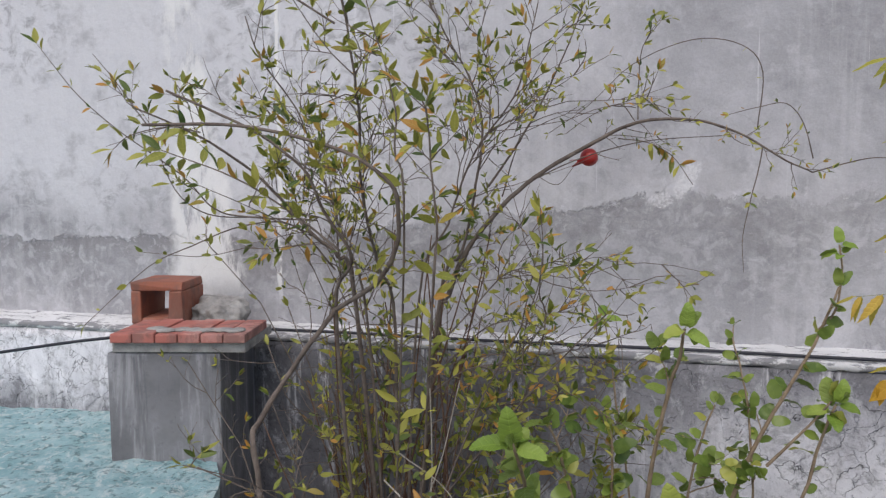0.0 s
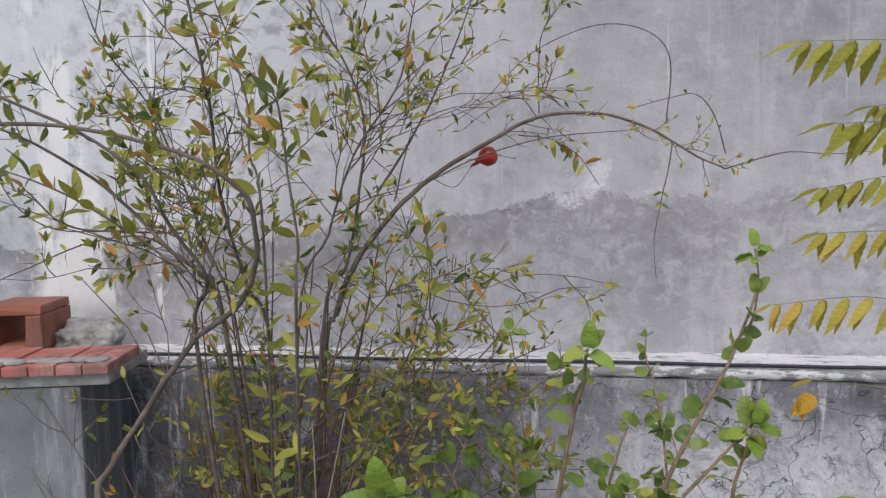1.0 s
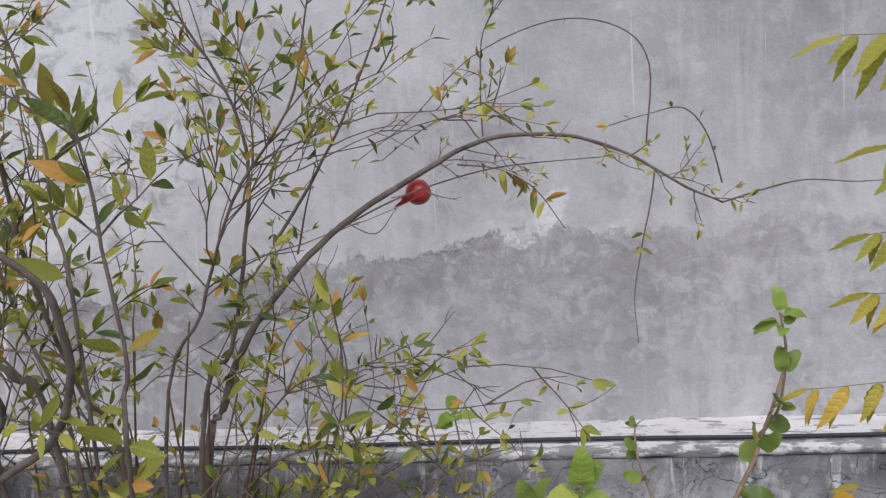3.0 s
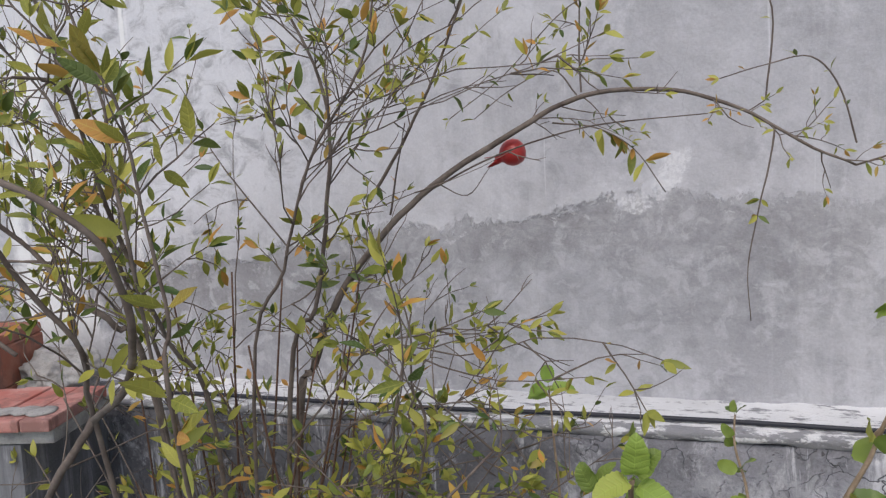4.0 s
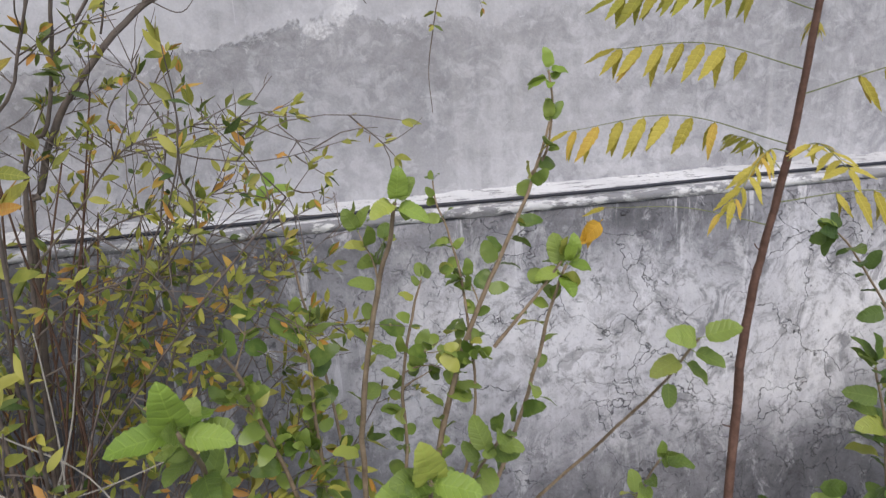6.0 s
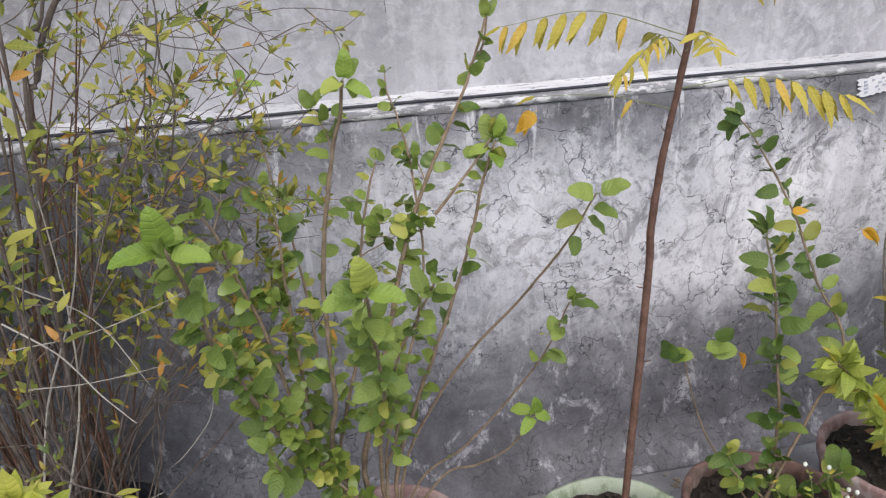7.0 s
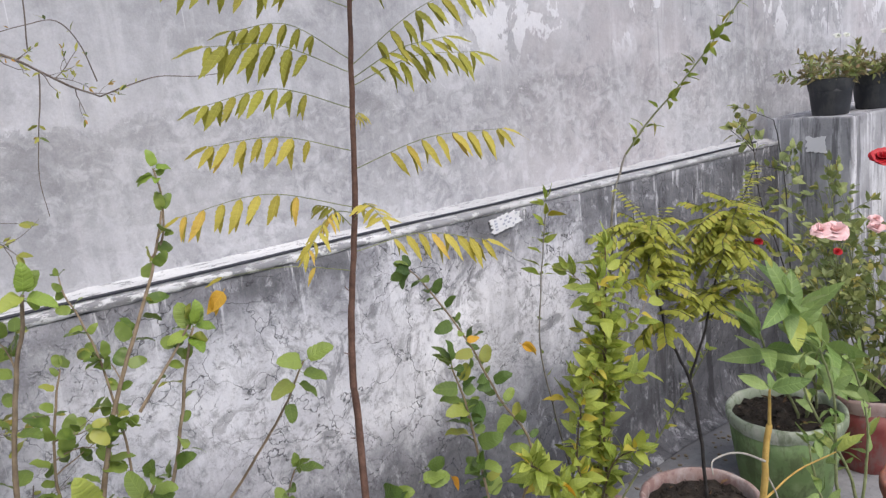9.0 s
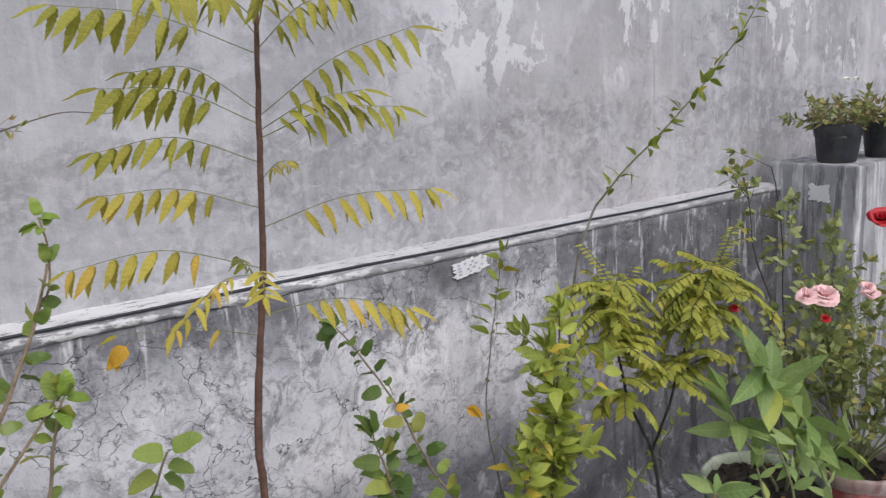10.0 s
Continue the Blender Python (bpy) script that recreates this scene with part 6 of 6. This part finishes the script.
fore = Plant("yellow_leaf_shrub", "low shrub with glossy yellow-green leaves close to the path", "shrub", (-0.20, 0.95, 0.0), GREEN_WOOD, [leaf_mesh("glossy_leaf", leaf_mat("glossy_yellow_leaf", (0.26, 0.34, 0.04), (0.50, 0.52, 0.09), (0.58, 0.56, 0.12), 0.2, 0.3), 0.46, 7, 0, 0.25, 0.15, 0.75, 0.06)], 99)
p = fore.stem([(-0.2, 0.95, 0.0), (-0.159, 0.95, 0.792), (-0.14, 0.925, 0.872), (-0.129, 0.9, 0.954)], 0.004, 0.002)
fore.dress(p, 0.03, 0.04, 0.8, 1, 2)
fore.crown(p, 0.042, fore.blades, 5)
p = fore.stem([(-0.2, 0.95, 0.0), (-0.139, 0.95, 0.786), (-0.119, 0.925, 0.867), (-0.113, 0.9, 0.925)], 0.004, 0.002)
fore.dress(p, 0.03, 0.04, 0.8, 1, 2)
fore.crown(p, 0.042, fore.blades, 5)
p = fore.stem([(-0.2, 0.95, 0.0), (-0.114, 0.95, 0.778), (-0.092, 0.925, 0.838), (-0.081, 0.9, 0.891)], 0.004, 0.002)
fore.dress(p, 0.03, 0.04, 0.8, 1, 2)
fore.crown(p, 0.042, fore.blades, 5)
p = fore.stem([(-0.2, 0.95, 0.0), (-0.179, 0.95, 0.798), (-0.165, 0.925, 0.872), (-0.149, 0.9, 0.946)], 0.004, 0.002)
fore.dress(p, 0.03, 0.04, 0.8, 1, 2)
fore.crown(p, 0.042, fore.blades, 5)
p = fore.stem([(-0.2, 0.95, 0.0), (-0.093, 0.95, 0.772), (-0.077, 0.925, 0.834), (-0.063, 0.9, 0.886)], 0.004, 0.002)
fore.dress(p, 0.03, 0.04, 0.8, 1, 2)
fore.crown(p, 0.042, fore.blades, 5)
fore.finish()

dead = Plant("dead_branches", "bare grey dead twigs below the bush", "branch", (-0.36, 1.45, 0), PALE_WOOD, POM, 100, slim=0.55)
p = dead.stem([(-0.297, 1.409, 0.914), (-0.218, 1.371, 0.868), (-0.159, 1.333, 0.806), (-0.111, 1.295, 0.776)], 0.003, 0.0015)
p = dead.stem([(-0.193, 0.997, 0.945), (-0.152, 0.977, 0.917), (-0.139, 0.96, 0.878), (-0.128, 0.941, 0.86)], 0.004, 0.002)
p = dead.stem([(-0.19, 0.997, 0.929), (-0.155, 0.968, 0.926), (-0.134, 0.938, 0.915)], 0.004, 0.002)
p = dead.stem([(-0.162, 0.999, 0.892), (-0.169, 0.983, 0.856), (-0.174, 0.968, 0.803)], 0.004, 0.002)
p = dead.stem([(-0.012, 1.411, 0.739), (-0.029, 1.414, 0.686), (-0.076, 1.417, 0.627), (-0.109, 1.419, 0.599)], 0.002, 0.001)
p = dead.stem([(-0.172, 1.302, 0.625), (-0.119, 1.301, 0.634), (-0.096, 1.3, 0.643)], 0.0015, 0.00075)
p = dead.stem([(-0.299, 1.412, 0.866), (-0.19, 1.409, 0.877), (-0.101, 1.406, 0.902), (-0.007, 1.402, 0.938)], 0.0022, 0.0011)
p = dead.stem([(-0.291, 1.415, 0.793), (-0.182, 1.382, 0.807), (-0.054, 1.349, 0.838)], 0.002, 0.001)
p = dead.stem([(-0.285, 1.466, 0.948), (-0.168, 1.407, 0.903), (-0.094, 1.351, 0.805)], 0.0025, 0.00125)
p = dead.stem([(-0.297, 1.426, 0.525), (-0.237, 1.455, 0.719), (-0.225, 1.487, 0.892), (-0.237, 1.518, 1.069)], 0.004, 0.002)
p = dead.stem([(-0.35, 1.487, 0.499), (-0.299, 1.497, 0.711), (-0.218, 1.505, 0.904), (-0.174, 1.516, 1.09)], 0.004, 0.002)
dead.finish()


# ---- flower pots ----
pot("flower_pot", 0.274, 1.539, 0.150, 0.275, DARK_CLAY, DUST_RIM, "pale-rimmed clay pot holding the hibiscus")
pot("flower_pot", 0.717, 1.414, 0.176, 0.275, MOSSY, MOSSY, "cement pot with flaking pale green paint holding the neem sapling")
pot("flower_pot", 1.063, 1.409, 0.178, 0.275, DARK_CLAY, DARK_CLAY, "stained dark clay pot with a worn rim")
pot("flower_pot", 1.448, 1.480, 0.176, 0.275, RED_PLASTIC, DUST_RIM, "fluted dark red pot with a dusty pale rim", 0.012)
pot("flower_pot", 1.761, 1.374, 0.163, 0.275, PALE_RED, DUST_RIM, "dusty red plastic pot with a pale rim", 0.0, 0.66)
pot("flower_pot", 2.361, 1.460, 0.187, 0.30, GREEN_POT, MOSSY, "rounded green painted cement pot", 0.0, 0.74)
pot("flower_pot", 2.712, 1.354, 0.14, 0.28, RED_PLASTIC, DUST_RIM, "dark red pot holding the rose bush", 0.010)
pot("flower_pot", 1.807, 0.970, 0.168, 0.26, TERRACOTTA, TERRACOTTA, "terracotta pot with dry soil", 0.0, 0.62)
pot("flower_pot", 1.416, 0.983, 0.182, 0.265, MOSSY, MOSSY, "pale green painted cement pot with a chipped rim")
pot("flower_pot", 2.230, 0.929, 0.165, 0.28, TERRACOTTA, TERRACOTTA, "terracotta pot filled with pale sand", soil=concrete("pale_sand", (0.30, 0.27, 0.24), (0.46, 0.43, 0.40), 30.0))
pot("flower_pot", -0.36, 1.70, 0.17, 0.28, BLACK_PLASTIC, BLACK_PLASTIC, "dark plastic pot at the foot of the bush")


def ledge_pot(x, y, z, seed):
    pot("nursery_pot", x, y, 0.088, 0.15, BLACK_PLASTIC, BLACK_PLASTIC, "black plastic nursery pot standing on the block", 0.0, 0.8, 0.008, 0.02, 36, z)
    pl = Plant("bedding_plant", "bushy bedding plant with browning leaves in a black pot", "plant", (x, y, z + 0.125), GREEN_WOOD, [leaf_mesh("bedding_leaf", ROSE_LEAF, 0.34, 5, 0, 0.3, 0.2, 0.8), leaf_mesh("dry_leaf", PALE_LEAF, 0.3, 5, 0, 0.3, 0.3, 0.8)], seed)
    for k in range(34):
        a = pl.r.uniform(0, 6.283)
        q = pl.twig(Vector((x + 0.05 * math.cos(a), y + 0.05 * math.sin(a), z + 0.125)), Vector((math.cos(a) * 0.6, math.sin(a) * 0.6, pl.r.uniform(0.3, 1))), pl.r.uniform(0.07, 0.16), 0.0014)
        pl.dress(q, 0.018, 0.035, 0.1, 1, 3)
    for k in range(3):
        bloom(pl, Vector((x + pl.r.uniform(-0.06, 0.06), y + pl.r.uniform(-0.06, 0), z + 0.31)), 0.012, BUD, "flower")
    pl.finish(220)


PALE_LEAF = leaf_mat("browning_leaf", (0.16, 0.14, 0.06), (0.32, 0.27, 0.13), (0.38, 0.24, 0.12), 0.2)
ledge_pot(3.33, 1.80, 1.16, 201)
ledge_pot(3.58, 1.74, 1.16, 202)
ledge_pot(3.98, 1.70, 1.155, 203)

# ---- small things on the walls and the pillar ----
def torn_paper(name, x0, x1, z0, z1, y, label, seed, lines):
    ob = thing(name, label, "paper", at=((x0 + x1) / 2, y, (z0 + z1) / 2))
    rnd = random.Random(seed)
    bm = bmesh.new()
    w, h = (x1 - x0) / 2, (z1 - z0) / 2
    rim = []
    for k in range(44):
        a = 6.283 * k / 44
        s = 1 / max(abs(math.cos(a)), abs(math.sin(a)))
        q = rnd.uniform(0.74, 1.04)
        rim.append((w * math.cos(a) * s * q, h * math.sin(a) * s * q))
    front = [bm.verts.new((px, -0.003 + 0.001 * noise.noise((px * 60, pz * 60, 0)), pz)) for px, pz in rim]
    back = [bm.verts.new((px, 0.0, pz)) for px, pz in rim]
    bm.faces.new(front)
    for i in range(44):
        bm.faces.new((front[i], back[i], back[(i + 1) % 44], front[(i + 1) % 44]))
    part("sheet", bm, LABEL_MAT, ob, smooth=False)
    if lines:
        bm = bmesh.new()
        for k in range(lines):
            zz = h * (0.55 - 1.1 * k / max(lines - 1, 1))
            xx = -w * 0.7
            while xx < w * 0.6:
                L = rnd.uniform(0.004, 0.012)
                box(bm, xx, xx + L, -0.0045, -0.0035, zz - 0.0025, zz + 0.0025)
                xx += L + rnd.uniform(0.006, 0.03)
        tagged(part("print", bm, INK, ob, smooth=False), "unreadable faded print")
    return ob


torn_paper("paper_label", 1.582, 1.716, 0.995, 1.045, YL - 0.004, "torn white paper label stuck under the ledge", 3, 4)
for ob in [o for o in scene.objects if o.name.startswith("paper_label")]:
    ob.rotation_euler = (0, radians(-7), 0)
lab = torn_paper("paper_label", -0.045, 0.045, -0.035, 0.035, 0, "torn white paper scrap on the streaked block", 4, 0)
lab.matrix_world = Matrix.Translation((3.216, 1.80, 1.05)) @ pose(0, 0, 0, 0, 0, -90)

# bricks on top of the pillar
paver = thing("brick_paver", "flat red grooved bricks with old mortar on the pillar", "brick", at=(-0.934, 1.754, ZL + 0.010))
paver.rotation_euler = (0, 0, radians(14))
bm = bmesh.new()
box(bm, -0.168, 0.160, -0.100, 0.15, -0.004, 0.022, 0.004)
part("mortar_bed", bm, MORTAR, paver, smooth=False)
rnd = random.Random(8)
for i in range(6):
    bm = bmesh.new()
    x0 = -0.165 + 0.0552 * i
    box(bm, x0, x0 + 0.0530, -0.118, 0.085, 0.0225, 0.046 + rnd.uniform(-0.002, 0.002), 0.004)
    part("brick", bm, BRICK, paver, smooth=False)
bm = bmesh.new()
for k in range(7):
    q = Vector((-0.075 + 0.034 * k, -0.070 + rnd.uniform(-0.015, 0.015), 0.047))
    bmesh.ops.create_icosphere(bm, subdivisions=2, radius=0.026, matrix=Matrix.Translation(q) @ Matrix.Diagonal((1, 0.9, 0.16, 1)))
for vv in bm.verts:
    vv.co += Vector((1, 1, 0.3)) * 0.006 * noise.noise(vv.co * 60)
tagged(part("mortar_smear", bm, MORTAR, paver), kind="stuff")

hollow = thing("broken_brick", "broken hollow red brick with crumbling mortar against the wall", "brick", at=(-1.085, 1.885, ZL + 0.0165))
hollow.rotation_euler = (0, 0, radians(14))
bm = bmesh.new()
for x0, x1, z0, z1 in ((-0.095, 0.045, 0.112, 0.137), (-0.095, -0.066, 0.025, 0.112), (0.008, 0.045, 0.025, 0.112), (-0.0655, 0.0075, 0.025, 0.040)):
    box(bm, x0, x1, -0.06, 0.11, z0, z1, 0.005)
box(bm, -0.095, 0.045, -0.055, 0.11, -0.012, 0.0248, 0.004)
for vv in bm.verts:
    vv.co += Vector((0.006 * noise.noise(vv.co * 30), 0.008 * noise.noise(vv.co * 25 + Vector((3, 0, 0))), 0.004 * noise.noise(vv.co * 40)))
part("brick", bm, TERRACOTTA, hollow, smooth=False)
bm = bmesh.new()
bmesh.ops.create_icosphere(bm, subdivisions=5, radius=1.0, matrix=Matrix.Translation((0.11, 0.05, 0.025)) @ Matrix.Diagonal((0.085, 0.08, 0.060, 1)))
for vv in bm.verts:
    vv.co += (vv.co - Vector((0.11, 0.05, 0.025))) * (0.45 * noise.noise(vv.co * 17) + 0.14 * noise.noise(vv.co * 48) + 0.08 * noise.noise(vv.co * 120))
    vv.co.z = max(vv.co.z, -0.012)
part("mortar", bm, MORTAR, hollow)

# debris on the floor along the wall
LITTER = plain("dry_litter", (0.30, 0.24, 0.17), 0.9)
bm = bmesh.new()
for k in range(170):
    x, yv = rnd.uniform(0.2, 2.6), YL - 0.10 - abs(rnd.gauss(0, 0.10))
    bmesh.ops.create_icosphere(bm, subdivisions=1, radius=rnd.uniform(0.002, 0.008), matrix=pose(x, yv, 0.003, 0, 0, rnd.uniform(0, 180)) @ Matrix.Diagonal((1.4, 0.9, 0.5, 1)))
tagged(part("litter", bm, LITTER, smooth=False), "dry crumbs and dust along the foot of the wall", "litter", kind="stuff")
